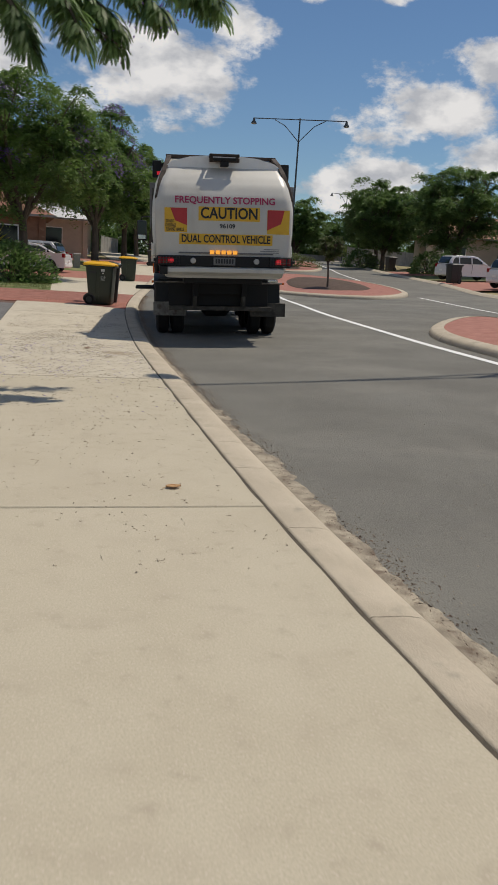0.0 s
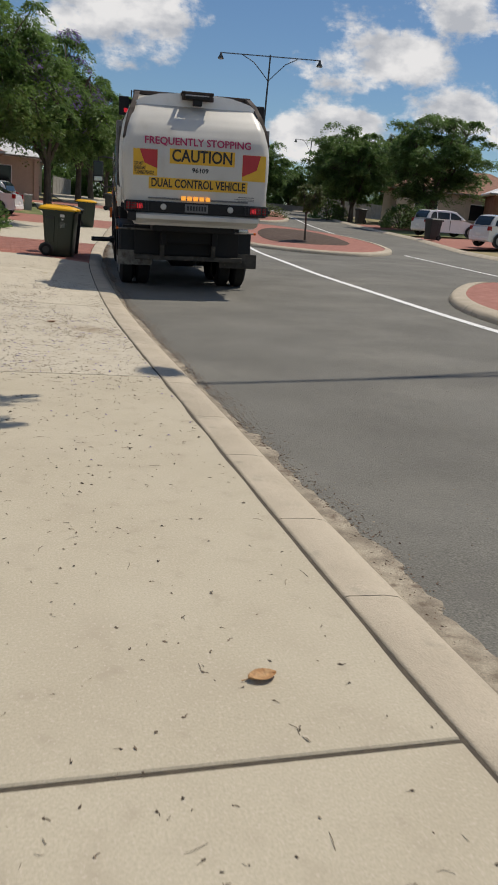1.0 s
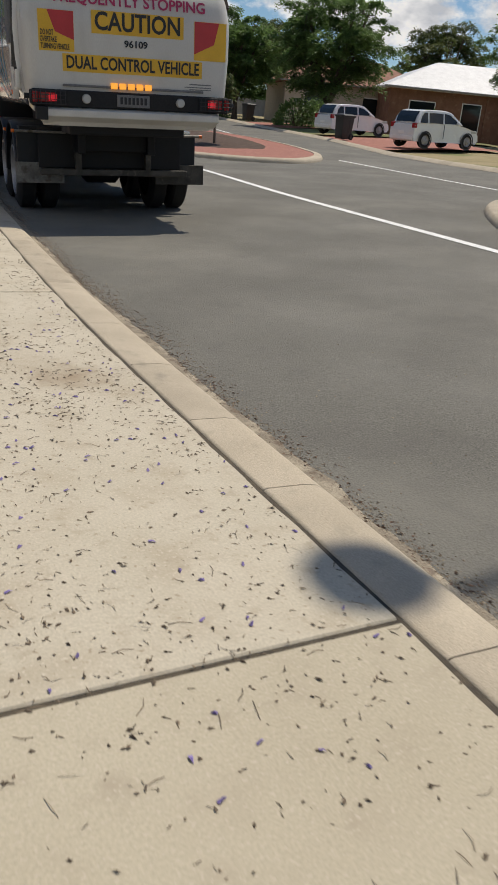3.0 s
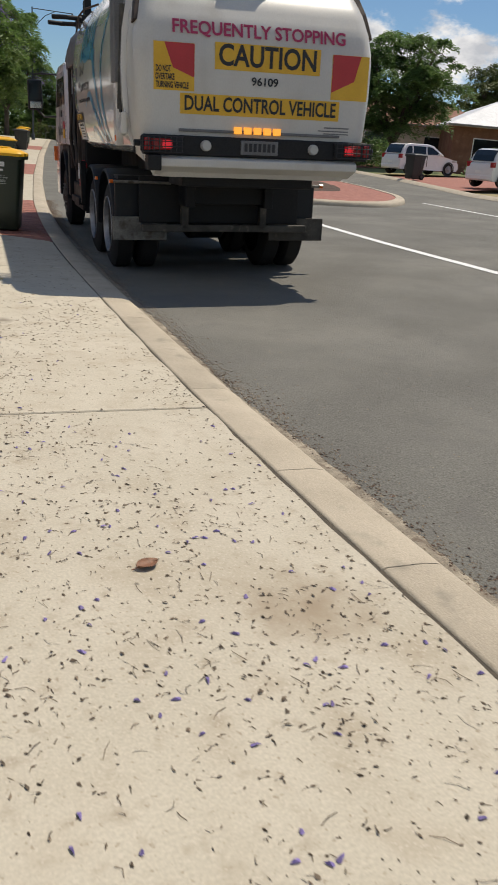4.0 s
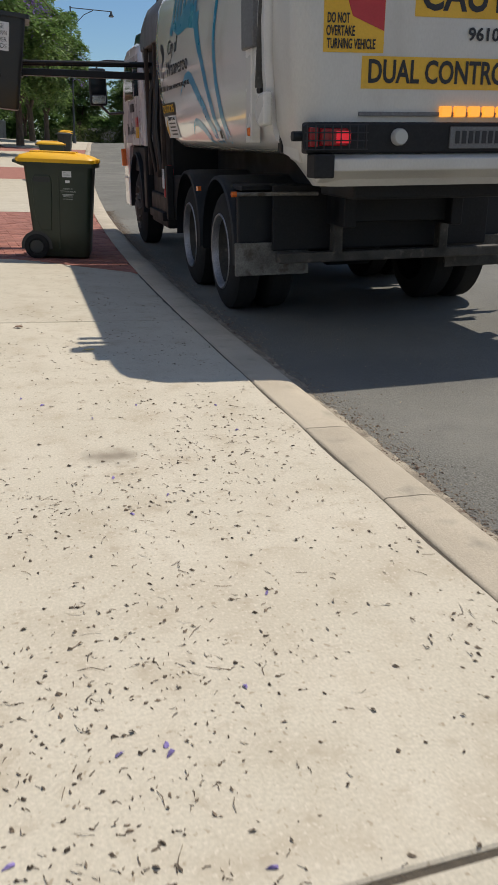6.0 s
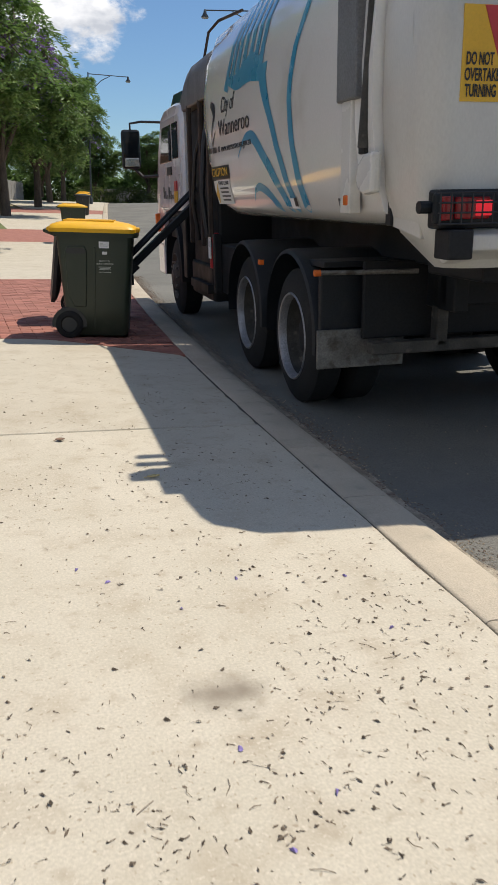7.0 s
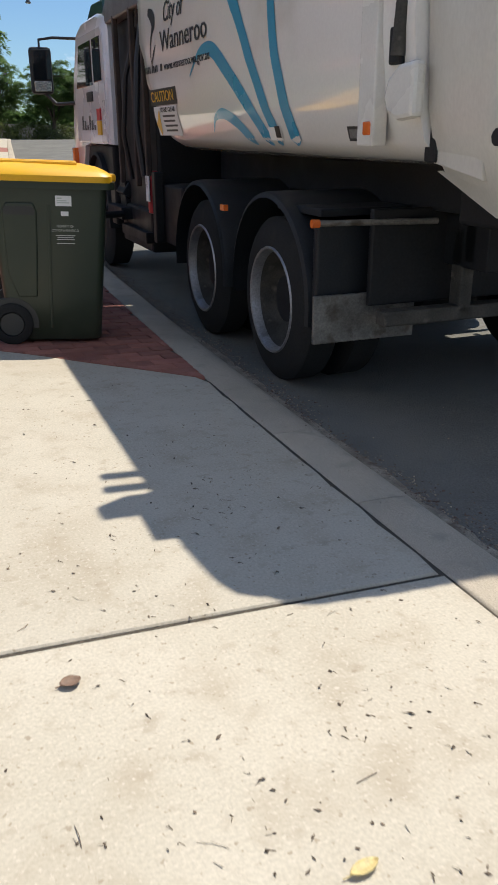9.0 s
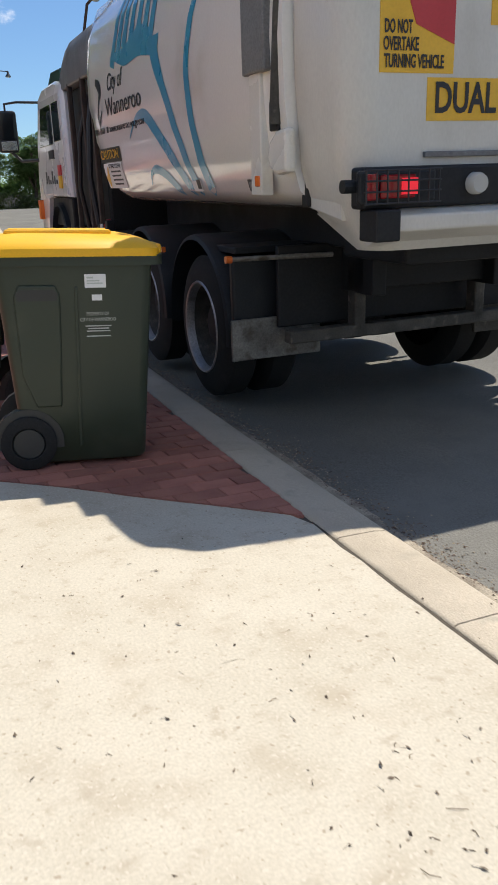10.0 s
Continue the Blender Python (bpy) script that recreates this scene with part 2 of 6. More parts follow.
M = dict(
    concrete=mat("concrete", (0.54, 0.487, 0.388), (0.49, 0.442, 0.348), 0.9, 2.2, 110, 0.7, 0.03, 260, c=(0.40, 0.34, 0.255), c_scale=14, c_from=0.53, c_to=0.8, fine_amount=0.14, random=0.03, stain=(0.39, 0.325, 0.235), speck=(0.575, 0.515, 0.415), dots=(0.36, 0.30, 0.22)),
    concrete_old=mat("older_concrete", (0.472, 0.42, 0.318), (0.435, 0.384, 0.288), 0.88, 1.5, 120, 0.7, 0.05, 260, c=(0.36, 0.305, 0.23), c_scale=9, c_from=0.56, c_to=0.85, fine_amount=0.14, random=0.03, stain=(0.40, 0.345, 0.26), speck=(0.51, 0.45, 0.355)),
    kerb=mat("kerb_concrete", (0.50, 0.43, 0.33), (0.42, 0.36, 0.275), 0.88, 2.5, 200, 0.5, 0.35, 120, c=(0.30, 0.27, 0.21), c_scale=6, c_from=0.56, c_to=0.8, random=0.06),
    joint=mat("joint_dirt", (0.06, 0.05, 0.038), (0.11, 0.09, 0.065), 0.95, 30, 300, bump=0.5),
    asphalt=mat("asphalt", (0.162, 0.156, 0.134), (0.134, 0.129, 0.112), 0.9, 0.9, 110, 0.7, 0.7, 90, c=(0.192, 0.184, 0.158), c_scale=0.5, c_from=0.45, c_to=0.7, fine_amount=0.5, stain=(0.133, 0.126, 0.113)),
    grey_paving=mat("grey_paving", (0.16, 0.155, 0.15), (0.12, 0.118, 0.115), 0.85, 3, 150, bump=0.4),
    paint=mat("road_paint", (0.82, 0.82, 0.80), (0.72, 0.72, 0.70), 0.7, 6, 150, c=(0.22, 0.21, 0.2), c_scale=9, c_from=0.62, c_to=0.78),
    brick=mat("brick_paver", (0.37, 0.15, 0.105), (0.30, 0.115, 0.085), 0.85, 5, 140, bump=0.3, random=0.22),
    brick_far=mat("brick_paving_far", (0.36, 0.15, 0.11), (0.29, 0.12, 0.09), 0.85, 5, 60, bump=0.3, island=0.2),
    soil=mat("mulch", (0.10, 0.06, 0.04), (0.06, 0.038, 0.026), 0.95, 6, 40, bump=0.9, bump_scale=30),
    grass=mat("grass_ground", (0.14, 0.17, 0.055), (0.10, 0.125, 0.04), 0.95, 1.3, 60, c=(0.30, 0.25, 0.12), c_scale=0.6, c_from=0.5, c_to=0.7, bump=0.8, bump_scale=50),
    dry=mat("dry_verge", (0.34, 0.27, 0.15), (0.25, 0.21, 0.10), 0.95, 0.9, 60, c=(0.16, 0.17, 0.06), c_scale=0.5, c_from=0.5, c_to=0.66, bump=0.6, bump_scale=40),
    blade=leaf_mat("grass_blade", (0.13, 0.18, 0.05), (0.20, 0.20, 0.07)),
    white=mat("truck_white", (0.76, 0.74, 0.69), (0.70, 0.68, 0.62), 0.32, 1.2, 90, c=(0.42, 0.37, 0.30), c_scale=2.2, c_from=0.58, c_to=0.9, fine_amount=0.04, coat=0.5),
    # base white toned down for the shaded rear face; the grime stains come on top
    tail=mat("tailgate_shaded_white", (0.63, 0.61, 0.555), (0.54, 0.52, 0.47), 0.4, 1.2, 90, c=(0.34, 0.29, 0.22), c_scale=1.6, c_from=0.5, c_to=0.85, fine_amount=0.05, coat=0.25, stretch=(1, 1, 0.45)),
    barrel=mat("truck_barrel_white", (0.86, 0.84, 0.80), (0.83, 0.81, 0.77), 0.16, 0.9, 60, c=(0.60, 0.54, 0.46), c_scale=1.1, c_from=0.55, c_to=0.85, fine_amount=0.03, coat=0.8, rough_var=0.05),
    cab=mat("cab_white", (0.72, 0.72, 0.72), (0.66, 0.66, 0.66), 0.25, 1.5, 90, fine_amount=0.03, coat=0.6),
    dark=mat("chassis_black", (0.01, 0.011, 0.013), (0.018, 0.018, 0.018), 0.6, 4, 60, spec=0.3, c=(0.022, 0.02, 0.017), c_scale=3, c_from=0.6, c_to=0.8),
    guard=mat("mudguard_plastic", (0.012, 0.015, 0.018), (0.018, 0.02, 0.023), 0.5, 4, 90, spec=0.3, c=(0.035, 0.033, 0.03), c_scale=4, c_from=0.58, c_to=0.8),
    rubber=mat("tyre_rubber", (0.014, 0.014, 0.014), (0.022, 0.022, 0.021), 0.85, 6, 100, spec=0.3, c=(0.04, 0.035, 0.03), c_scale=5, c_from=0.6, c_to=0.8),
    rim=mat("steel_rim", (0.36, 0.36, 0.37), (0.26, 0.255, 0.25), 0.5, 6, 90, metal=0.7, c=(0.14, 0.12, 0.10), c_scale=8, c_from=0.56, c_to=0.8),
    steel=mat("dirty_steel", (0.24, 0.23, 0.21), (0.15, 0.14, 0.125), 0.55, 8, 90, metal=0.5, c=(0.09, 0.075, 0.055), c_scale=10, c_from=0.5, c_to=0.7),
    grime=mat("grimy_steel", (0.085, 0.078, 0.066), (0.045, 0.042, 0.036), 0.7, 7, 90, metal=0.2, c=(0.15, 0.135, 0.11), c_scale=12, c_from=0.58, c_to=0.75),
    rust=mat("rusty_steel", (0.06, 0.038, 0.028), (0.036, 0.027, 0.022), 0.75, 7, 80, c=(0.04, 0.03, 0.025), c_scale=4, c_from=0.5, c_to=0.7),
    grey_panel=mat("grey_panel", (0.17, 0.17, 0.17), (0.13, 0.13, 0.13), 0.5, 3, 80, c=(0.08, 0.075, 0.07), c_scale=3),
    glass=plain("dark_window_glass", (0.012, 0.016, 0.018), 0.04),
    blue=mat("blue_vinyl", (0.045, 0.33, 0.52), (0.05, 0.30, 0.47), 0.3, 3, 90, coat=0.5, fine_amount=0.04),
    ink=plain("black_print", (0.02, 0.02, 0.022), 0.5),
    magenta=plain("magenta_print", (0.42, 0.03, 0.10), 0.45),
    yellow=mat("yellow_sign", (0.78, 0.46, 0.035), (0.70, 0.40, 0.03), 0.45, 4, 90, c=(0.45, 0.27, 0.05), c_scale=5, c_from=0.6, c_to=0.85, fine_amount=0.05),
    red=mat("red_reflector", (0.52, 0.035, 0.04), (0.44, 0.03, 0.035), 0.4, 4, 90, fine_amount=0.05),
    lens_red=plain("red_lens", (0.30, 0.015, 0.02), 0.12),
    led_red=plain("brake_led", (1.0, 0.03, 0.05), 0.3, emit=0.4),
    led_amber=plain("amber_led", (1.0, 0.42, 0.06), 0.3, emit=0.9),
    lens_orange=plain("orange_lens", (0.75, 0.16, 0.03), 0.2),
    lens_clear=plain("clear_lens", (0.45, 0.45, 0.43), 0.1),
    chrome=plain("bright_steel", (0.62, 0.62, 0.62), 0.18, 1.0),
    bin_green=mat("bin_green_plastic", (0.024, 0.036, 0.021), (0.029, 0.041, 0.025), 0.42, 3, 220, c=(0.065, 0.075, 0.05), c_scale=2.6, c_from=0.56, c_to=0.85, bump=0.06, fine_amount=0.1),
    bin_yellow=mat("bin_lid_yellow", (0.88, 0.48, 0.008), (0.84, 0.44, 0.008), 0.42, 3, 160, fine_amount=0.06, c=(0.55, 0.33, 0.06), c_scale=4, c_from=0.62, c_to=0.85),
    bin_black=mat("bin_black_plastic", (0.022, 0.024, 0.024), (0.03, 0.032, 0.031), 0.45, 3, 160, fine_amount=0.1),
    sticker=plain("white_sticker", (0.78, 0.78, 0.76), 0.5),
    pale_ink=plain("pale_print", (0.50, 0.53, 0.48), 0.5),
    bark=mat("bark", (0.13, 0.10, 0.075), (0.075, 0.058, 0.045), 0.95, 5, 30, bump=0.9, bump_scale=18, stretch=(1, 1, 0.3)),
    leaf=leaf_mat("jacaranda_leaf", (0.165, 0.265, 0.065), (0.09, 0.165, 0.05), 0.5),
    leaf_dark=leaf_mat("dark_leaf", (0.16, 0.26, 0.08), (0.10, 0.17, 0.055), 0.5),
    leaf_olive=leaf_mat("olive_leaf", (0.14, 0.175, 0.06), (0.09, 0.12, 0.04), 0.4),
    blossom=leaf_mat("purple_blossom", (0.20, 0.12, 0.42), (0.28, 0.18, 0.50)),
    twig=mat("dead_leaf_bits", (0.19, 0.145, 0.10), (0.11, 0.085, 0.062), 0.9, 20, 90, island=0.5),
    petal=mat("fallen_petal", (0.17, 0.13, 0.33), (0.25, 0.19, 0.42), 0.7, 20, 90, island=0.3),
    tan_leaf=mat("tan_dead_leaf", (0.48, 0.29, 0.13), (0.33, 0.17, 0.07), 0.7, 30, 90),
    gravel=mat("gutter_grit", (0.22, 0.165, 0.115), (0.38, 0.31, 0.22), 0.95, 20, 90, island=0.5),
    sand=mat("gutter_sand", (0.40, 0.345, 0.26), (0.22, 0.185, 0.14), 0.95, 9, 160, 0.4, 0.5, 140, c=(0.15, 0.11, 0.08), c_scale=11, c_from=0.54, c_to=0.72, fine_amount=0.4),
    post=plain("lamp_post_paint", (0.045, 0.055, 0.065), 0.5),
    car_white=mat("car_white", (0.78, 0.78, 0.78), (0.74, 0.74, 0.74), 0.2, 2, 60, fine_amount=0.02, coat=0.8),
    car_silver=mat("car_silver", (0.50, 0.51, 0.52), (0.46, 0.47, 0.48), 0.25, 2, 60, fine_amount=0.02, coat=0.8, metal=0.4),
    wall_brick=mat("house_brick", (0.26, 0.13, 0.08), (0.20, 0.10, 0.065), 0.9, 2, 40, c=(0.33, 0.2, 0.13), c_scale=3),
    wall_render=mat("house_render", (0.52, 0.45, 0.36), (0.46, 0.40, 0.32), 0.9, 2, 60),
    roof_white=mat("pale_metal_roof", (0.70, 0.71, 0.72), (0.62, 0.63, 0.64), 0.5, 2, 30),
    roof_tile=mat("roof_tile", (0.30, 0.14, 0.09), (0.22, 0.11, 0.075), 0.85, 3, 40),
    fence_grey=mat("fence_panel", (0.30, 0.29, 0.27), (0.24, 0.23, 0.22), 0.7, 2, 30),
    spiky=leaf_mat("yellow_spiky_leaf", (0.42, 0.36, 0.06), (0.30, 0.28, 0.05)),
)


def old_stain(m, x, y, size, colour):
    """A dried spill with a ragged edge at one spot of a slab."""
    n, l = m.node_tree.nodes, m.node_tree.links
    p = n["Principled BSDF"]
    before = p.inputs["Base Color"].links[0].from_socket
    tc = n.new("ShaderNodeTexCoord")
    rag = n.new("ShaderNodeTexNoise")
    rag.inputs["Scale"].default_value, rag.inputs["Detail"].default_value = 9.0, 8.0
    l.new(tc.outputs["Object"], rag.inputs["Vector"])
    far = n.new("ShaderNodeVectorMath")
    far.operation = "DISTANCE"
    far.inputs[1].default_value = (x, y, 0.0)
    l.new(tc.outputs["Object"], far.inputs[0])
    add = n.new("ShaderNodeMath")
    add.operation = "MULTIPLY_ADD"
    add.inputs[1].default_value = size * 1.6
    l.new(rag.outputs[0], add.inputs[0])
    l.new(far.outputs["Value"], add.inputs[2])
    edge = n.new("ShaderNodeMapRange")
    edge.interpolation_type = "SMOOTHSTEP"
    edge.inputs[1].default_value, edge.inputs[2].default_value = size * 1.85, size * 0.6
    l.new(add.outputs[0], edge.inputs[0])
    mx = n.new("ShaderNodeMix")
    mx.data_type = "RGBA"
    mx.inputs[7].default_value = (*colour, 1)
    l.new(edge.outputs[0], mx.inputs[0])
    l.new(before, mx.inputs[6])
    l.new(mx.outputs[2], p.inputs["Base Color"])


old_stain(M["concrete"], -0.82, 11.60, 0.16, (0.24, 0.2, 0.15))
old_stain(M["concrete"], -0.35, 7.3, 0.3, (0.33, 0.26, 0.18))


# ---- building blocks ----
class Geo:
    """Gathers vertices and faces, then becomes one mesh."""

    def __init__(self):
        self.v, self.f = [], []

    def add(self, verts, faces):
        k = len(self.v)
        self.v += [tuple(p) for p in verts]
        self.f += [tuple(i + k for i in q) for q in faces]
        return self

    def box(self, x0, x1, y0, y1, z0, z1):
        return self.add([(x, y, z) for z in (z0, z1) for y in (y0, y1) for x in (x0, x1)],
                        [(0, 2, 3, 1), (4, 5, 7, 6), (0, 1, 5, 4), (2, 6, 7, 3), (0, 4, 6, 2), (1, 3, 7, 5)])

    def loft(self, rings, closed=True, caps=True):
        n, k = len(rings[0]), len(self.v)
        for r in rings:
            self.v += [tuple(p) for p in r]
        for i in range(len(rings) - 1):
            for j in range(n if closed else n - 1):
                a, b = k + i * n + j, k + i * n + (j + 1) % n
                self.f.append((a, b, b + n, a + n))
        if caps:
            self.f.append(tuple(k + j for j in range(n))[::-1])
            self.f.append(tuple(k + (len(rings) - 1) * n + j for j in range(n)))
        return self

    def prism(self, poly, axis, a, b):
        def at(p, q):
            return {"x": (q, p[0], p[1]), "y": (p[0], q, p[1]), "z": (p[0], p[1], q)}[axis]
        return self.loft([[at(p, a) for p in poly], [at(p, b) for p in poly]])

    def tube(self, path, radii, n=8, caps=True):
        rings, path = [], [Vector(p) for p in path]
        if isinstance(radii, (int, float)):
            radii = [radii] * len(path)
        side = None
        for i, p in enumerate(path):
            d = (path[min(i + 1, len(path) - 1)] - path[max(i - 1, 0)]).normalized()
            if side is None:
                side = d.cross(Vector((0, 0, 1)) if abs(d.z) < 0.9 else Vector((1, 0, 0))).normalized()
            side = (side - d * side.dot(d)).normalized()
            up = side.cross(d)
            rings.append([p + (side * math.cos(a) + up * math.sin(a)) * radii[i] for a in [2 * math.pi * k / n for k in range(n)]])
        return self.loft(rings, True, caps)

    def lathe(self, profile, axis="x", centre=(0, 0, 0), n=28, caps=True):
        """profile: (along, radius)."""
        rings = []
        for s, r in profile:
            ring = []
            for k in range(n):
                a = 2 * math.pi * k / n
                c, q = r * math.cos(a), r * math.sin(a)
                ring.append({"x": (s, c, q), "y": (c, s, q), "z": (c, q, s)}[axis])
            rings.append([tuple(centre[i] + p[i] for i in range(3)) for p in ring])
        return self.loft(rings, True, caps)

    def mesh(self, name, material, smooth=False):
        me = bpy.data.meshes.new(name)
        me.from_pydata(self.v, [], self.f)
        me.materials.append(material)
        bm = bmesh.new()
        bm.from_mesh(me)
        bmesh.ops.recalc_face_normals(bm, faces=bm.faces)
        bm.to_mesh(me)
        bm.free()
        if smooth:
            me.polygons.foreach_set("use_smooth", [True] * len(me.polygons))
            me.set_sharp_from_angle(angle=radians(38))
        return me


def part(name, geo, material, parent=None, label="", smooth=False, bevel=0.0, m=None):
    ob = new(name, geo.mesh(name, material, smooth) if isinstance(geo, Geo) else geo)
    if parent:
        ob.parent = parent
    if m is not None:
        ob.matrix_basis = m
    if label:
        ob["label"] = label
    if bevel:
        md = ob.modifiers.new("bevel", "BEVEL")
        md.width, md.segments, md.limit_method, md.angle_limit = bevel, 2, "ANGLE", radians(40)
    return ob


def thing(name, label, category, group="", m=None, kind=""):
    ob = new(name)
    ob.empty_display_size = 0.1
    if m is not None:
        ob.matrix_basis = m
    return tagged(ob, label, category, group, kind)


def writing(name, text, size, material, parent, m, depth=0.002, squeeze=1.0, shear=0.0, label="", width=None, bold=0.0):
    cu = bpy.data.curves.new(name, "FONT")
    cu.body, cu.size, cu.extrude, cu.align_x, cu.align_y, cu.shear, cu.resolution_u = text, size, depth, "CENTER", "CENTER", shear, 3
    cu.offset = bold
    ob = new(name, cu)
    me = bpy.data.meshes.new_from_object(ob.evaluated_get(bpy.context.evaluated_depsgraph_get()))
    bpy.data.objects.remove(ob)
    if width:
        xs = [v.co.x for v in me.vertices]
        squeeze = width / (max(xs) - min(xs))
    for v in me.vertices:
        v.co.x *= squeeze
    me.materials.clear()
    me.materials.append(material)
    return part(name, me, material, parent, label, m=m)


# ---- plan: kerb line and ground heights ----
KERB_Y = np.array([-400, -60, -12, -6, -2.6, -1.2, 0.1, 1.2, 4.0, 6.5, 8.5, 10.1, 12.5, 14.3, 16.8, 19.9, 24, 34.6, 53.5, 84, 117, 200, 900.0])
KERB_X = np.array([90, 9, 1.1, 0.42, 0.14, 0.075, 0.028, 0.018, 0.016, 0.006, 0.002, 0.06, 0.19, 0.29, 0.47, 0.8, 1.3, 2.9, 6.05, 11.5, 17.6, 33, 170.0])
_yy = np.arange(-400, 900, 0.5)
_kx = np.interp(_yy, KERB_Y, KERB_X)
for _ in range(3):
    _kx = np.convolve(np.pad(_kx, 2, mode="edge"), np.ones(5) / 5, "valid")


def kerb_x(y):
    return float(np.interp(y, _yy, _kx))


def heading(y):
    return math.atan2(kerb_x(y + 0.6) - kerb_x(y - 0.6), 1.2)


def rise(y):
    return 0.022 * min(max(y - 30, 0), 60)


KERB_W = 0.325


def ground_z(x, y):
    d = x - kerb_x(y) - KERB_W
    return rise(y) if d < -0.06 else -0.09 + 0.045 * min(max(d, 0), 22) + rise(y)


RIGHT_Y = [-400, -30, 10, 18, 22, 25.5, 31.4, 39, 43.3, 48.7, 61.7, 74.7, 100, 150, 900]
RIGHT_X = [15.0, 15.0, 15.2, 15.6, 16.1, 16.7, 18.2, 20.3, 21.1, 22.0, 24.9, 28.2, 35, 50, 230]


def right_x(y):
    return float(np.interp(y, RIGHT_Y, RIGHT_X))


def sheet(name, ys, xs_of, z_of, material, label, category, parent=None, kind="structure"):
    g = Geo()
    rows = [[(x, y, z_of(x, y)) for x in xs_of(y)] for y in ys]
    g.loft(rows, closed=False, caps=False)
    ob = part(name, g, material, parent, smooth=True)
    me = ob.data
    if me.polygons[0].normal.z < 0:
        me.flip_normals()
    return tagged(ob, label, category, kind=kind) if not parent else ob
# ---- ground, road, kerbs, pavement ----
YS = [-400, -200, -100, -60, -40, -30, -20, -14] + [-10 + 1.0 * i for i in range(80)] + [72, 76, 80, 86, 94, 104, 120, 150, 200, 300, 450, 700, 890]
XS = [-900, -400, -200, -100, -60, -40, -30, -24, -20, -16, -13, -10, -8, -6, -5, -4, -3, -2.4, -1.5, -0.8, -0.3]
XR = [0.2, 1, 2, 3, 5, 7, 9, 11, 13, 15, 17, 19, 21, 23, 26, 30, 36, 44, 60, 90, 150, 300, 600, 1200]


def under(x, y):
    return ground_z(x, y) - (0.14 if -3.2 < x - kerb_x(y) and x < right_x(y) + 0.5 else 0.06)


sheet("ground", YS, lambda y: [kerb_x(y) + x for x in XS] + [kerb_x(y) + x for x in XR], under, M["dry"], "dry sandy verge ground with patches of grass", "ground")
sheet("road", YS, lambda y: [kerb_x(y) + KERB_W - 0.02 + (right_x(y) - kerb_x(y) - KERB_W) * k / 16 for k in range(17)], ground_z, M["asphalt"],
      "grey asphalt road with a slight crossfall", "road")


def ribbon(name, pts, width, material, lift, label, category):
    g = Geo()
    pts = [Vector((x, y, 0)) for x, y in pts]
    dense = []
    for a, b in zip(pts[:-1], pts[1:]):
        dense += [a.lerp(b, k / 6) for k in range(6)]
    dense.append(pts[-1])
    for _ in range(4):
        dense = [dense[0]] + [(dense[i - 1] + dense[i] * 2 + dense[i + 1]) / 4 for i in range(1, len(dense) - 1)] + [dense[-1]]
    rows = []
    for i, p in enumerate(dense):
        d = (dense[min(i + 1, len(dense) - 1)] - dense[max(i - 1, 0)]).normalized()
        s = Vector((d.y, -d.x, 0)) * width / 2
        rows.append([(q.x, q.y, ground_z(q.x, q.y) + lift) for q in (p - s, p, p + s)])
    g.loft(rows, closed=False, caps=False)
    return tagged(part(name, g, material), label, category, kind="structure")


ribbon("road_line", [(5.5, -40), (5.45, -10), (5.4, 4), (5.45, 9.2), (5.62, 11.8), (5.76, 14), (5.98, 17), (6.5, 21), (6.85, 24.2), (7.6, 28.5), (9.6, 38)], 0.16, M["paint"], 0.006,
       "painted white edge line on the asphalt", "road marking")
ribbon("road_line", [(11.2, 2), (11.4, 13), (11.55, 16.6), (11.85, 18.7), (12.5, 22.4), (13.3, 26.6)], 0.11, M["paint"], 0.006, "painted white lane line on the asphalt", "road marking")
ribbon("road_line", [(15.3, 36.5), (16.2, 40.5), (18.7, 52), (21.9, 64), (24.6, 76), (29.5, 96)], 0.12, M["paint"], 0.006, "painted white lane line on the far road", "road marking")


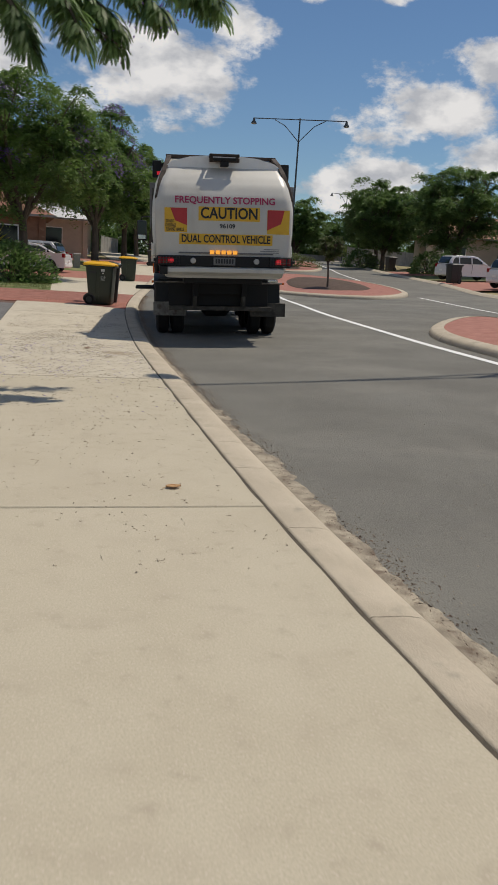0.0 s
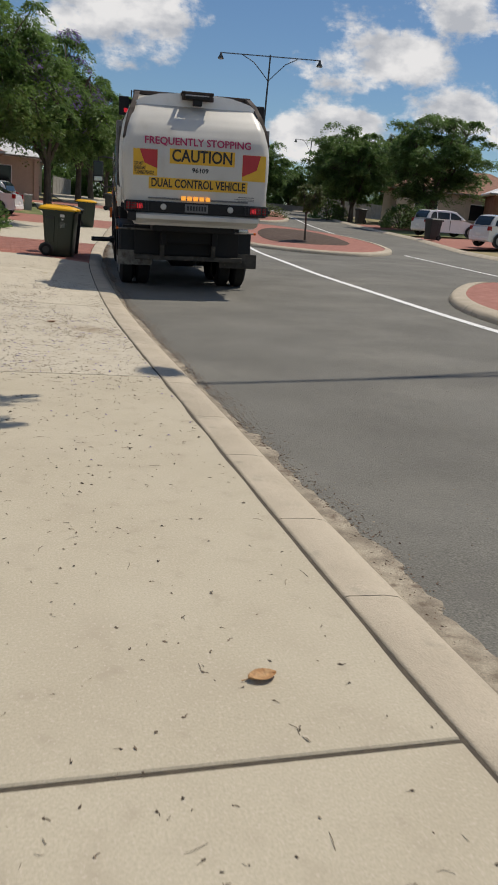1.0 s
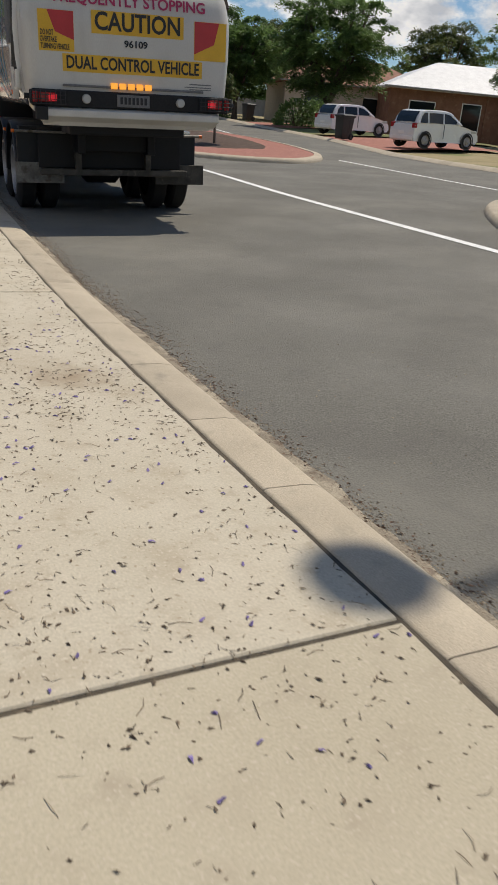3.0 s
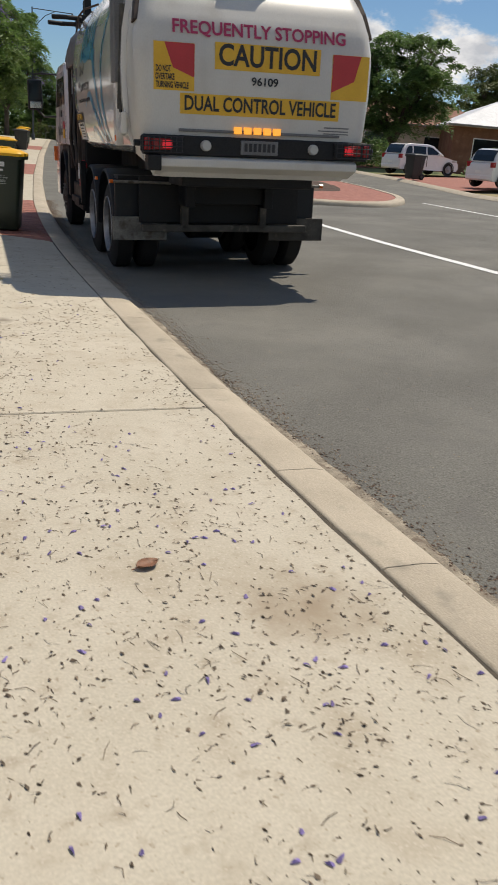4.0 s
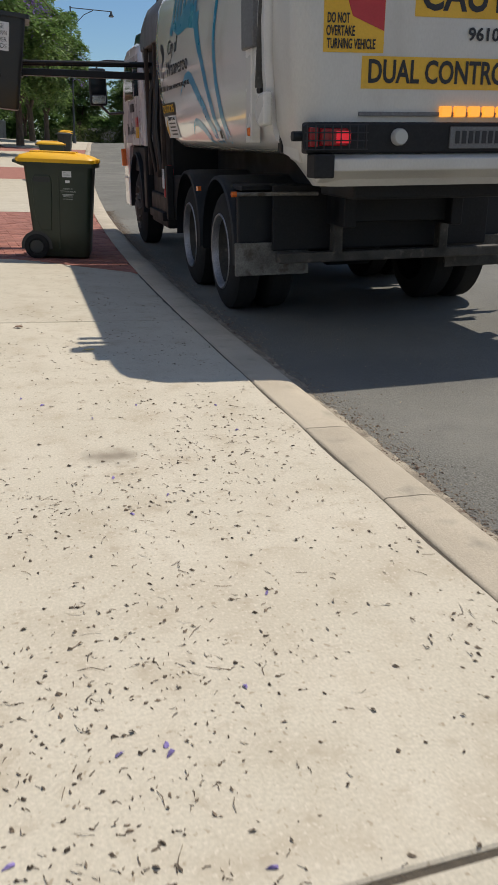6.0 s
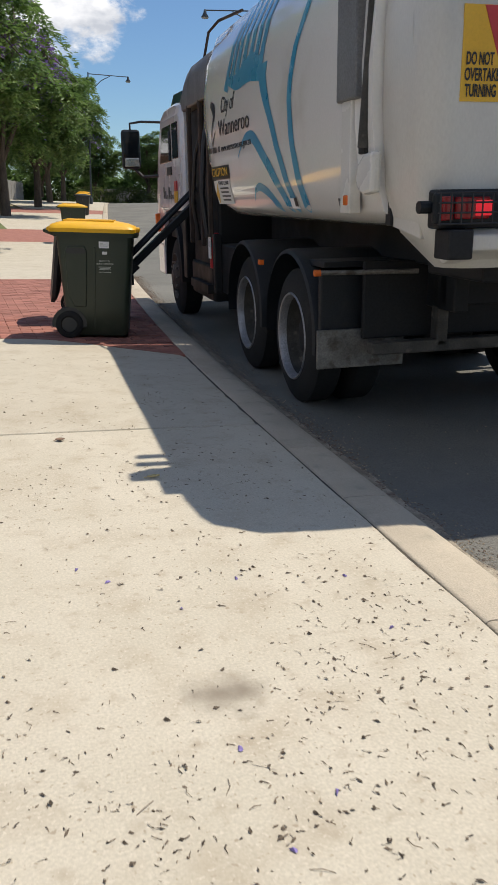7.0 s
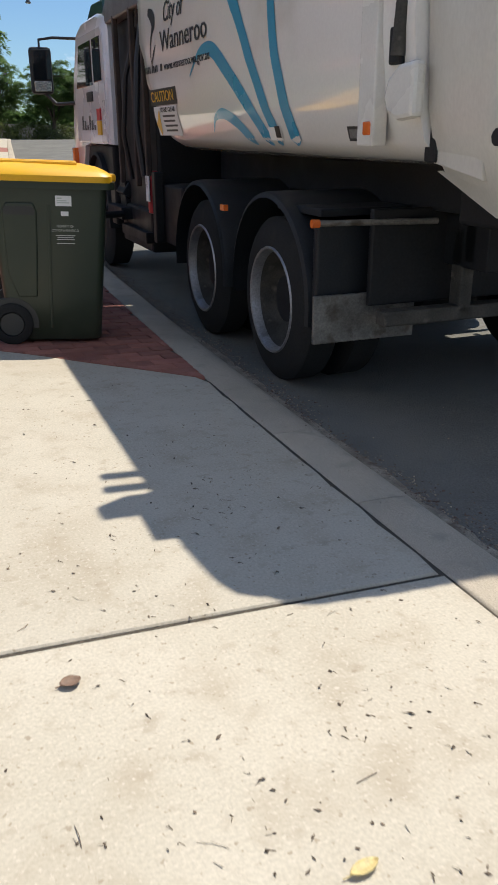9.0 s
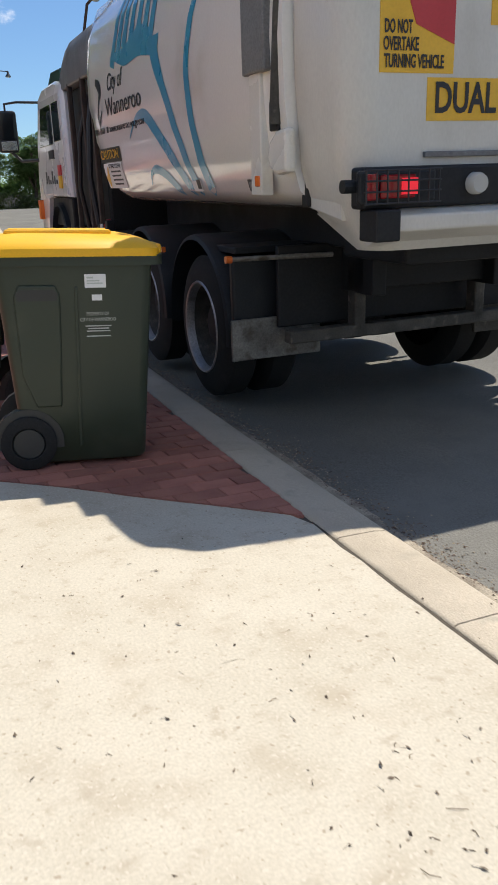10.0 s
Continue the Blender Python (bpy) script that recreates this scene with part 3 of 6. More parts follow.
def island(name, ring, label, soil=None):
    """A raised traffic island: kerb, brick top and mulch bed."""
    def smooth_ring(pts, n=4):
        for _ in range(n):
            q = []
            for i in range(len(pts)):
                a, b = Vector(pts[i]), Vector(pts[(i + 1) % len(pts)])
                q += [a.lerp(b, 0.25), a.lerp(b, 0.75)]
            pts = q
        return [Vector(p) for p in pts]
    r = smooth_ring(ring, 3)
    c = sum(r, Vector((0, 0))) / len(r)

    def inset(w):
        out = []
        for i, p in enumerate(r):
            d = (r[(i + 1) % len(r)] - r[i - 1]).normalized()
            nrm = Vector((-d.y, d.x))
            if nrm.dot(c - p) < 0:
                nrm = -nrm
            out.append(p + nrm * w)
        return out
    top = thing(name, label, "traffic island", kind="structure")
    g = Geo()
    g.loft([[(p.x, p.y, ground_z(p.x, p.y) + z) for p in inset(w)] for w, z in ((0, -0.05), (0.0, 0.02), (0.03, 0.09), (0.07, 0.12), (0.3, 0.14), (0.31, 0.08))], True, False)
    part("kerb", g, M["kerb"], top, "pale concrete kerb", smooth=True)
    ins = inset(0.3)
    g = Geo().add([(p.x, p.y, ground_z(p.x, p.y) + 0.125) for p in ins] + [(c.x, c.y, ground_z(c.x, c.y) + 0.13)],
                  [(i, (i + 1) % len(ins), len(ins)) for i in range(len(ins))])
    part("brick_paving", g, M["brick_far"], top, "red brick paving", smooth=True)
    if soil:
        s = smooth_ring(soil, 3)
        rings = []
        cs = sum(s, Vector((0, 0))) / len(s)
        for k, z in ((1, 0.126), (0.94, 0.17), (0.7, 0.24), (0.35, 0.29), (0.02, 0.3)):
            rings.append([((cs + (p - cs) * k).x, (cs + (p - cs) * k).y, ground_z(*(cs + (p - cs) * k)) + z + 0.03 * noise.noise((p.x * k, p.y * k, 1))) for p in s])
        part("mulch_bed", Geo().loft(rings, True, True), M["soil"], top, "dark mulch bed", smooth=True)
    return top


island("median_island", [(7.6, 29.5), (8.5, 26.3), (9.6, 24.8), (11.0, 24.6), (12.8, 26.6), (14.4, 30), (15.4, 35), (15.7, 41), (14.6, 47.5), (13.0, 48.5), (10.5, 41), (8.4, 33.5)],
       "oval median island of red brick with pale kerb", [(9.3, 31), (10.3, 28.6), (11.9, 28.9), (13.2, 31.5), (14.2, 36), (14.4, 40.5), (13.2, 43.5), (11.4, 40), (9.9, 35)])
island("median_island", [(5.75, -6), (5.8, 7.5), (5.85, 9), (6.1, 10.4), (6.7, 11.8), (7.7, 13.3), (8.8, 14.6), (9.7, 14.9), (10.2, 13.8), (10.35, 10), (10.3, -6)],
       "red brick median island with a pale rounded kerb", None)
island("median_island", [(13.6, 55), (15, 53.3), (17.2, 53.8), (19.8, 59), (23, 70), (26, 82), (24, 84), (20, 76), (16, 64)],
       "far median island of red brick with shrubs", [(15, 57), (16.4, 55.6), (18.2, 60), (20, 68), (18.5, 67)])

# right hand kerb, verge and driveways
rows = []
for y in [-30 + 1.5 * i for i in range(100)]:
    x = right_x(y)
    z = ground_z(x, y)
    rows.append([(x - 0.16, y, z), (x - 0.02, y, z + 0.1), (x + 0.16, y, z + 0.12), (x + 0.18, y, z - 0.05)])
tagged(part("kerb_right", Geo().loft(rows, False, False), M["kerb"], smooth=True), "pale concrete kerb along the far side", "kerb", kind="structure")


def patch(name, ring, material, lift, label, category):
    ring = [Vector(p) for p in ring]
    g = Geo()
    n = 8
    a, b, c, d = ring
    rows = [[(lambda q: (q.x, q.y, ground_z(q.x, q.y) + lift))(a.lerp(b, i / n).lerp(d.lerp(c, i / n), j / n)) for i in range(n + 1)] for j in range(n + 1)]
    g.loft(rows, False, False)
    ob = part(name, g, material, smooth=True)
    if ob.data.polygons[0].normal.z < 0:
        ob.data.flip_normals()
    return tagged(ob, label, category, kind="structure")


patch("driveway", [(18.9, 32.5), (28, 34.5), (31, 42.5), (20.9, 41.2)], M["brick_far"], 0.05, "orange brick driveway across the verge", "driveway")
patch("driveway", [(26.5, 29.5), (40, 31), (41, 37), (28.2, 34.6)], M["brick_far"], 0.055, "orange brick driveway beside the parked hatchback", "driveway")
patch("driveway", [(22.6, 50), (32, 52), (34, 58), (24.2, 57.2)], M["brick_far"], 0.05, "far orange brick driveway", "driveway")
patch("lawn_right", [(21.6, 43), (38, 46), (40, 50), (22.5, 49.4)], M["grass"], 0.045, "shaded green lawn verge", "lawn")

# pavement: poured slabs with open joints
pavement = thing("pavement", "pale concrete footpath poured in large slabs", "pavement", kind="structure")
bed = Geo()
bed.loft([[(-2.32, y, rise(y) - 0.009), (kerb_x(y) + 0.02, y, rise(y) - 0.009)] for y in [-30 + i for i in range(47)] + [16.7]], False, False)
part("joint_bed", bed, M["joint"], pavement, "dark dirt in the joints")
EDGES = [-29.4, -24.5, -19.6, -14.7, -9.8, -4.9, 0.0, 4.92, 9.31, 14.335]


def brick_edge(x):
    """The near edge of the brick crossing, which curves toward the kerb."""
    return float(np.interp(x, [-9, -1.15, -0.85, -0.6, -0.33, -0.09, 0.19, 0.45, 0.7], [18.0, 18.0, 17.95, 17.84, 17.6, 17.34, 17.06, 16.79, 16.53]))


def slab(y0, y1, x0=-2.3, last=False):
    n = 30
    gap = 0.0095
    ring = []
    lean0, lean1 = [1.15 * heading(y) * (kerb_x(y) - x0) + (0.08 if abs(y) < 0.1 else 0.0) for y in (y0, y1)]
    for k in range(n + 1):
        y = y0 + gap + (y1 - gap - y0 - gap) * k / n
        ring.append((kerb_x(y) - (0.014 if y < 9 else 0.006) + 0.004 * math.sin(y * 31) + 0.003 * math.sin(y * 83 + 1), y))
    if last:
        ring = [q for q in ring if q[1] < brick_edge(q[0])]
        for k in range(31):
            x = 0.44 + (x0 - 0.44) * k / 30
            ring.append((x, brick_edge(x) - 0.01))
        ring.append((x0, y0 + gap + lean0))
    else:
        ring += [(x0, y1 - gap + lean1), (x0, y0 + gap + lean0)]
    g = Geo()
    cx, cy = sum(p[0] for p in ring) / len(ring), sum(p[1] for p in ring) / len(ring)

    def shrink(w):
        return [(x + (cx - x) * w / max(0.3, abs(cx - x)) if abs(cx - x) > 0.3 else x, y + (cy - y) * w / max(0.3, abs(cy - y)) if abs(cy - y) > 0.3 else y) for x, y in ring]
    g.loft([[(x, y, -0.09) for x, y in ring], [(x, y, -0.006) for x, y in ring], [(x, y, 0.0) for x, y in shrink(0.006)]])
    return g


for a, b in zip(EDGES[:-1], EDGES[1:]):
    part("slab", slab(a, b), M["concrete_old" if a < 4 else "concrete"], pavement, smooth=False)
part("slab", slab(14.335, 18.2, last=True), M["concrete"], pavement)

# grey paving left of the path and the concrete beyond the crossing
sheet("side_paving", [-30 + i for i in range(48)], lambda y: [-9, -5, -3, -2.31], lambda x, y: -0.004, M["grey_paving"], "grey paved apron beside the footpath", "paving")


def strip(name, y0, y1, x0, material, lift, label, category):
    ys = [y0 + (y1 - y0) * k / 12 for k in range(13)]
    return sheet(name, ys, lambda y: [x0 + (kerb_x(y) - x0) * k / 4 for k in range(5)], lambda x, y: rise(y) + lift, material, label, category)


strip("pavement_far", 24.4, 35.3, -1.5, M["concrete"], 0.0, "pale concrete footpath between two brick crossings", "pavement")
strip("driveway_brick_far", 35.3, 42.0, -12, M["brick_far"], 0.0, "red brick driveway crossing", "driveway")
strip("pavement_far", 42.0, 59.0, 0.5, M["concrete"], 0.0, "pale concrete footpath beyond the driveway", "pavement")
strip("driveway_brick_far", 59.0, 66.0, -6, M["brick_far"], 0.0, "far red brick driveway crossing", "driveway")
strip("pavement_far", 66.0, 160.0, 3.0, M["concrete"], 0.0, "pale concrete footpath far along the road", "pavement")
sheet("lawn", [24.4 + i for i in range(12)], lambda y: [-14, -10, -7, -4, -1.5], lambda x, y: rise(y) + 0.0, M["grass"], "mown green lawn beside the footpath", "lawn")
sheet("lawn", [42 + i for i in range(18)], lambda y: [-14, -8, -4, -1, 0.5], lambda x, y: rise(y) + 0.0, M["grass"], "patchy lawn under street trees", "lawn")

# left hand kerb in cast lengths
kerb = thing("kerb_left", "pale concrete mountable kerb with cracked joints", "kerb", kind="structure")
PROFILE = [(0.012, -0.14), (0.012, -0.012), (0.018, -0.004), (0.03, 0.0), (0.2, -0.004), (0.262, -0.014), (0.305, -0.04), (0.332, -0.08), (0.338, -0.16)]
kerb_rng = random.Random(5)
y = -12.0
while y < 62:
    ln = kerb_rng.uniform(0.75, 1.35) if y < 30 else 3.0
    g = Geo()
    m = 3 if y < 30 else 4
    g.loft([[(kerb_x(q) + px * 0.957, q, pz + rise(q)) for px, pz in PROFILE] for q in [y + 0.003 + (ln - 0.006) * k / m for k in range(m + 1)]], True, True)
    part("kerb_stone", g, M["kerb"], kerb, smooth=True)
    y += ln
g = Geo()
g.loft([[(kerb_x(q) + px * 0.957, q, pz + rise(q)) for px, pz in PROFILE] for q in range(62, 400, 4)], True, True)
tagged(part("kerb_stone", g, M["kerb"], kerb, smooth=True), kind="stuff")
g = Geo()
g.loft([[(kerb_x(q) + px, q, rise(q) + pz) for px, pz in ((-0.02, -0.012), (0.16, -0.02), (0.3, -0.11))] for q in [-12 + 0.5 * i for i in range(150)]], False, False)
part("joint_bed", g, M["joint"], kerb, "dirt in the groove beside the path")


# ---- garbage truck ----
truck = thing("garbage_truck", "white side-loading garbage truck with blue wave graphics", "truck")


def rear_y(z):
    return float(np.interp(z, [1.1, 1.2, 2.2, 2.46, 2.68, 2.88, 3.06, 3.2, 3.32], [0.07, 0.0, 0.0, 0.05, 0.15, 0.3, 0.5, 0.74, 1.15]))


def half_w(z):
    return float(np.interp(z, [1.1, 1.25, 1.5, 1.9, 2.3, 2.8, 3.32], [1.0, 1.1, 1.17, 1.2, 1.2, 1.12, 0.96]))


def rounded_back(w, yb, yf, r=0.16, n=6):
    pts = [(-w, yf)]
    for k in range(n + 1):
        a = math.pi / 2 * k / n
        pts.append((-w + r - r * math.cos(a), yb + r - r * math.sin(a)))
    pts += [(-x, y) for x, y in pts[::-1]]
    return pts


ZS = [1.1, 1.14, 1.2, 1.35, 1.5, 1.7, 1.9, 2.1, 2.2, 2.3, 2.4, 2.46, 2.54, 2.61, 2.68, 2.75, 2.82, 2.88, 2.94, 3.0, 3.06, 3.12, 3.17, 3.2, 3.24, 3.28, 3.32]
rings = [[(x, y + (0.16 if z < 1.13 and y > 0.3 else 0), z if y < 0.3 else max(z, 1.26)) for x, y in rounded_back(half_w(z), rear_y(z), max(0.5, rear_y(z) + 0.2))] for z in ZS]
part("tailgate", Geo().loft(rings), M["tail"], truck, "white curved tailgate streaked with grime, toned down for shade", smooth=True)
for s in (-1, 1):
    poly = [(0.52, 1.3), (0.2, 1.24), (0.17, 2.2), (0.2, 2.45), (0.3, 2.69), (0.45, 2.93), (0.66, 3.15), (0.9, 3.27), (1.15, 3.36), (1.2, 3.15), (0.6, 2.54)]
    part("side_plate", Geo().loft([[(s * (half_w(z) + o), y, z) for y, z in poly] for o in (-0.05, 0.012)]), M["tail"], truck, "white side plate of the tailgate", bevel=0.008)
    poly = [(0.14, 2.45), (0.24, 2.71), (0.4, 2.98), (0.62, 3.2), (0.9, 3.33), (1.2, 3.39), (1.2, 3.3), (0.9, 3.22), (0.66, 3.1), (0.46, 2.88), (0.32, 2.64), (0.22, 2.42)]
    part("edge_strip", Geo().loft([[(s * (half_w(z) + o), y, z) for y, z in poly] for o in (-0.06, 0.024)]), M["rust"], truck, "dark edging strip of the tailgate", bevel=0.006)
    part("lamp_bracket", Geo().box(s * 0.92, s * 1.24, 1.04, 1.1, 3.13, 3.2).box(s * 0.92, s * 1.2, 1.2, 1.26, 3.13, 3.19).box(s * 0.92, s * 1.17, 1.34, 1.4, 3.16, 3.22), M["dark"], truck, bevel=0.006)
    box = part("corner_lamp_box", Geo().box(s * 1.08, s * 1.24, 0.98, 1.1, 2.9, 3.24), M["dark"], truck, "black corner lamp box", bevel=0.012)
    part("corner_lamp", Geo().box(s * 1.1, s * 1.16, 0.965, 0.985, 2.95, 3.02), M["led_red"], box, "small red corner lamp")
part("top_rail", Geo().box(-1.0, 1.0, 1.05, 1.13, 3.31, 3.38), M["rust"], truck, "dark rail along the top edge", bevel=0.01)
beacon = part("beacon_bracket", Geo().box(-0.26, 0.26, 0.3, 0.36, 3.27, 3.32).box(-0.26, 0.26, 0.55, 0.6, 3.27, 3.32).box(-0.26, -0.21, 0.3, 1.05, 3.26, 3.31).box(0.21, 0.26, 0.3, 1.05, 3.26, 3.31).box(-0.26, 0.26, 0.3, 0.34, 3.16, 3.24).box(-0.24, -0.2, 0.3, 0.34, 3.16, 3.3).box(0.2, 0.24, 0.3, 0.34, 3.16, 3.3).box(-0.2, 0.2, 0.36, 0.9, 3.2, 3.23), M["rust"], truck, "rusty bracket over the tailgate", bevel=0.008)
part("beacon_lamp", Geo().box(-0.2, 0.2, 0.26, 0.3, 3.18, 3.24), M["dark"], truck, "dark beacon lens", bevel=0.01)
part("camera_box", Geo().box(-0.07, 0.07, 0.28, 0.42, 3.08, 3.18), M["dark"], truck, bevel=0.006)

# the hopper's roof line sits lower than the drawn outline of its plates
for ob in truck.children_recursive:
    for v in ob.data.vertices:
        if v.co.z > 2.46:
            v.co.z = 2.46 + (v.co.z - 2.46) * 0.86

# signs on the tailgate

def sign(name, x0, x1, z0, z1, material, label, off=0.004):
    return part(name, Geo().box(x0, x1, -off, 0.004, z0, z1), material, truck, label)


def say(text, x, z, size, material, width=None, off=0.0075, name="lettering"):
    return writing(name, text, size, material, truck, pose(x, -off, z, 90), 0.001, width=width, bold=size * 0.022)


writing("lettering", "FREQUENTLY STOPPING", 0.16, M["magenta"], truck, pose(0, 0.028, 2.405, 79), 0.001, width=1.72, bold=0.0035)
sign("caution_sign", -0.46, 0.6, 2.07, 2.3, M["yellow"], "yellow sign lettered in black")
say("CAUTION", 0.07, 2.187, 0.255, M["ink"], 0.98)
sign("warning_sign", -0.79, 0.83, 1.67, 1.85, M["yellow"], "long yellow sign lettered in black")
say("DUAL CONTROL VEHICLE", 0.02, 1.76, 0.18, M["ink"], 1.54)
say("96109", 0.04, 1.98, 0.1, M["ink"], 0.27)
part("small_print", Geo().box(0.68, 0.95, -0.004, 0.003, 1.6, 1.612).box(0.62, 0.95, -0.004, 0.003, 1.57, 1.58).box(0.68, 0.95, -0.004, 0.003, 1.545, 1.555), M["grey_panel"], truck)
for s in (-1, 1):
    a, b = (-1.04, -0.655) if s < 0 else (0.73, 1.12)
    sign("chevron_panel", a, b, 1.866, 2.27, M["yellow"], "yellow and red chevron panel")
    if s < 0:
        poly = [(-0.94, 2.268), (-0.657, 2.268), (-0.657, 1.985), (-0.86, 2.06)]
    else:
        poly = [(0.732, 2.268), (1.03, 2.268), (0.97, 2.04), (0.732, 1.93)]
    part("red_field", Geo().prism(poly, "y", -0.0065, -0.002), M["red"], truck, "red field of the chevron")
say("DO NOT", -0.95, 2.045, 0.075, M["ink"], 0.14)
say("OVERTAKE", -0.935, 1.978, 0.075, M["ink"], 0.18)
say("TURNING VEHICLE", -0.865, 1.91, 0.075, M["ink"], 0.31)
part("vent_slot", Geo().box(-0.8, 0.85, -0.02, 0.003, 1.515, 1.54), M["grey_panel"], truck, "dark seam above the lamp bar", bevel=0.004)

# lamp bar
bar = part("lamp_bar", Geo().box(-1.15, 1.15, -0.06, 0.05, 1.3, 1.48), M["dark"], truck, "black rear lamp bar", bevel=0.015)
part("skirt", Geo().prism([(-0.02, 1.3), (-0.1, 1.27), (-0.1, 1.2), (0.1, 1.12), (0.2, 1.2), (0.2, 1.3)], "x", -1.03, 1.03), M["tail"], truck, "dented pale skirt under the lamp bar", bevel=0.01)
for s in (-1, 1):
    part("side_reflector", Geo().lathe([(0, 0.03), (0.06, 0.03), (0.08, 0.015)], "x", (s * 1.15, -0.02, 1.4) if s > 0 else (-1.23, -0.02, 1.4), 10), M["guard"], truck)
    x = s * 0.98
    cl = part("rear_lamp", Geo().box(x - 0.2, x + 0.2, -0.085, -0.05, 1.325, 1.465), M["guard"], truck, "caged rear lamp cluster", bevel=0.012)
    part("red_lens", Geo().box(x + s * 0.11, x + s * 0.17, -0.1, -0.084, 1.34, 1.45), M["lens_red"], cl, bevel=0.006)
    part("red_lens", Geo().box(x - 0.1, x + 0.08, -0.1, -0.084, 1.345, 1.445), M["lens_red"], cl, bevel=0.006)
    part("brake_lamp", Geo().box(x - s * 0.05 - 0.045, x - s * 0.05 + 0.045, -0.103, -0.098, 1.36, 1.43), M["led_red"], cl, "lit red brake lamp")
    cage = Geo()
    for k in range(8):
        q = x - 0.19 + 0.054 * k
        cage.tube([(q, -0.125, 1.32), (q, -0.125, 1.47)], 0.0045, 5)
    for z in (1.325, 1.375, 1.42, 1.465):
        cage.tube([(x - 0.2, -0.125, z), (x + 0.2, -0.125, z)], 0.0045, 5)
    part("cage", cage, M["ink"], cl, "black wire cage")
    part("reversing_lamp", Geo().lathe([(-0.11, 0.042), (-0.095, 0.05), (-0.05, 0.052)], "y", (s * 0.55, 0, 1.395), 14), M["lens_clear"], truck, "round white reversing lamp", smooth=True)
part("junction_box", Geo().box(-1.12, -0.99, -0.13, 0.02, 1.16, 1.3), M["dark"], truck, bevel=0.01)
plate = part("number_plate", Geo().box(-0.2, 0.18, -0.075, -0.06, 1.325, 1.455), M["grey_panel"], truck, "dirty number plate with unreadable characters", bevel=0.004)
pb = Geo()
for k in range(7):
    pb.box(-0.165 + 0.047 * k, -0.135 + 0.047 * k, -0.079, -0.0745, 1.355, 1.43)
part("characters", pb, M["ink"], plate)
for k in range(5):
    part("amber_lamp", Geo().box(-0.26 + 0.1 * k, -0.185 + 0.1 * k, -0.045, -0.005, 1.51, 1.575), M["led_amber"], truck, "lit amber warning lamp", bevel=0.008)

# barrel body
SEC = [(1.28, 0.9), (1.31, 1.08), (1.38, 1.165), (1.55, 1.215), (1.8, 1.245), (2.1, 1.255), (2.4, 1.24), (2.7, 1.19), (2.95, 1.08), (3.08, 0.9), (3.16, 0.6), (3.19, 0.25)]


def barrel_w(z):
    return float(np.interp(z, [a for a, _ in SEC], [b for _, b in SEC]))


def bottom_at(y):
    return float(np.interp(y, [4.0, 4.15, 4.35, 4.55, 4.7, 4.8], [1.28, 1.31, 1.45, 1.7, 2.0, 2.4]))


rings = []
for y in (0.52, 0.56, 1.0, 2.0, 3.0, 3.8, 4.05, 4.15, 4.25, 4.35, 4.45, 4.55, 4.63, 4.7, 4.76, 4.8):
    zb = bottom_at(y)
    left = [(-barrel_w(max(z, zb)) * (1 if z > zb or zb < 1.3 else 0.97), y, max(z, zb)) for z, _ in SEC]
    rings.append(left + [(-x, q, z) for x, q, z in left[::-1]])
part("body", Geo().loft(rings), M["barrel"], truck, "glossy white barrel body", smooth=True)


def on_side(y, z, off=0.004):
    z = max(z, 1.345)
    return (-barrel_w(z) - off, y, z)


def vinyl(name, pts, material=None, label="", off=0.004):
    """A band on the left flank through (y, z, width)."""
    q = np.array(pts, float)
    t = np.linspace(0, 1, len(q))
    s = np.linspace(0, 1, 40)
    k = np.array([np.interp(s, t, q[:, i]) for i in range(3)])
    for _ in range(10):
        k[:, 1:-1] = (k[:, :-2] + 2 * k[:, 1:-1] + k[:, 2:]) / 4
    g, rows = Geo(), []
    for i in range(40):
        a, b = max(i - 1, 0), min(i + 1, 39)
        d = np.array([k[0, b] - k[0, a], k[1, b] - k[1, a]])
        d /= np.linalg.norm(d) + 1e-9
        n = np.array([-d[1], d[0]]) * k[2, i] / 2
        rows.append([on_side(k[0, i] + n[0] * u, k[1, i] + n[1] * u, off) for u in (-1, -0.33, 0.33, 1)])
    g.loft(rows, False, False)
    return part(name, g, material or M["blue"], truck, label, smooth=True)


vinyl("wave_band", [(1.2, 3.02, 0.06), (1.45, 2.82, 0.07), (1.74, 2.52, 0.08), (1.93, 2.2, 0.09), (1.91, 1.9, 0.1), (1.84, 1.64, 0.11), (1.75, 1.36, 0.13)], label="blue vinyl wave band")
vinyl("wave_band", [(2.6, 2.4, 0.26), (2.6, 2.28, 0.16), (2.42, 2.06, 0.1), (2.26, 1.83, 0.1), (2.1, 1.58, 0.1), (1.98, 1.36, 0.11)], label="blue vinyl wave band")
vinyl("wave_band", [(3.38, 1.78, 0.01), (3.15, 1.93, 0.04), (2.88, 1.93, 0.1), (2.52, 1.7, 0.11), (2.3, 1.54, 0.1), (2.12, 1.36, 0.1)], label="blue vinyl wave band")
vinyl("wave_band", [(3.06, 1.42, 0.01), (2.98, 1.51, 0.03), (2.8, 1.54, 0.07), (2.58, 1.48, 0.08), (2.37, 1.36, 0.07)], label="small blue vinyl wave band")
vinyl("wave_crown", [(3.75, 2.42, 0.05), (3.4, 2.37, 0.14), (3.0, 2.44, 0.22), (2.62, 2.36, 0.16)], label="blue vinyl crest", off=0.0045)
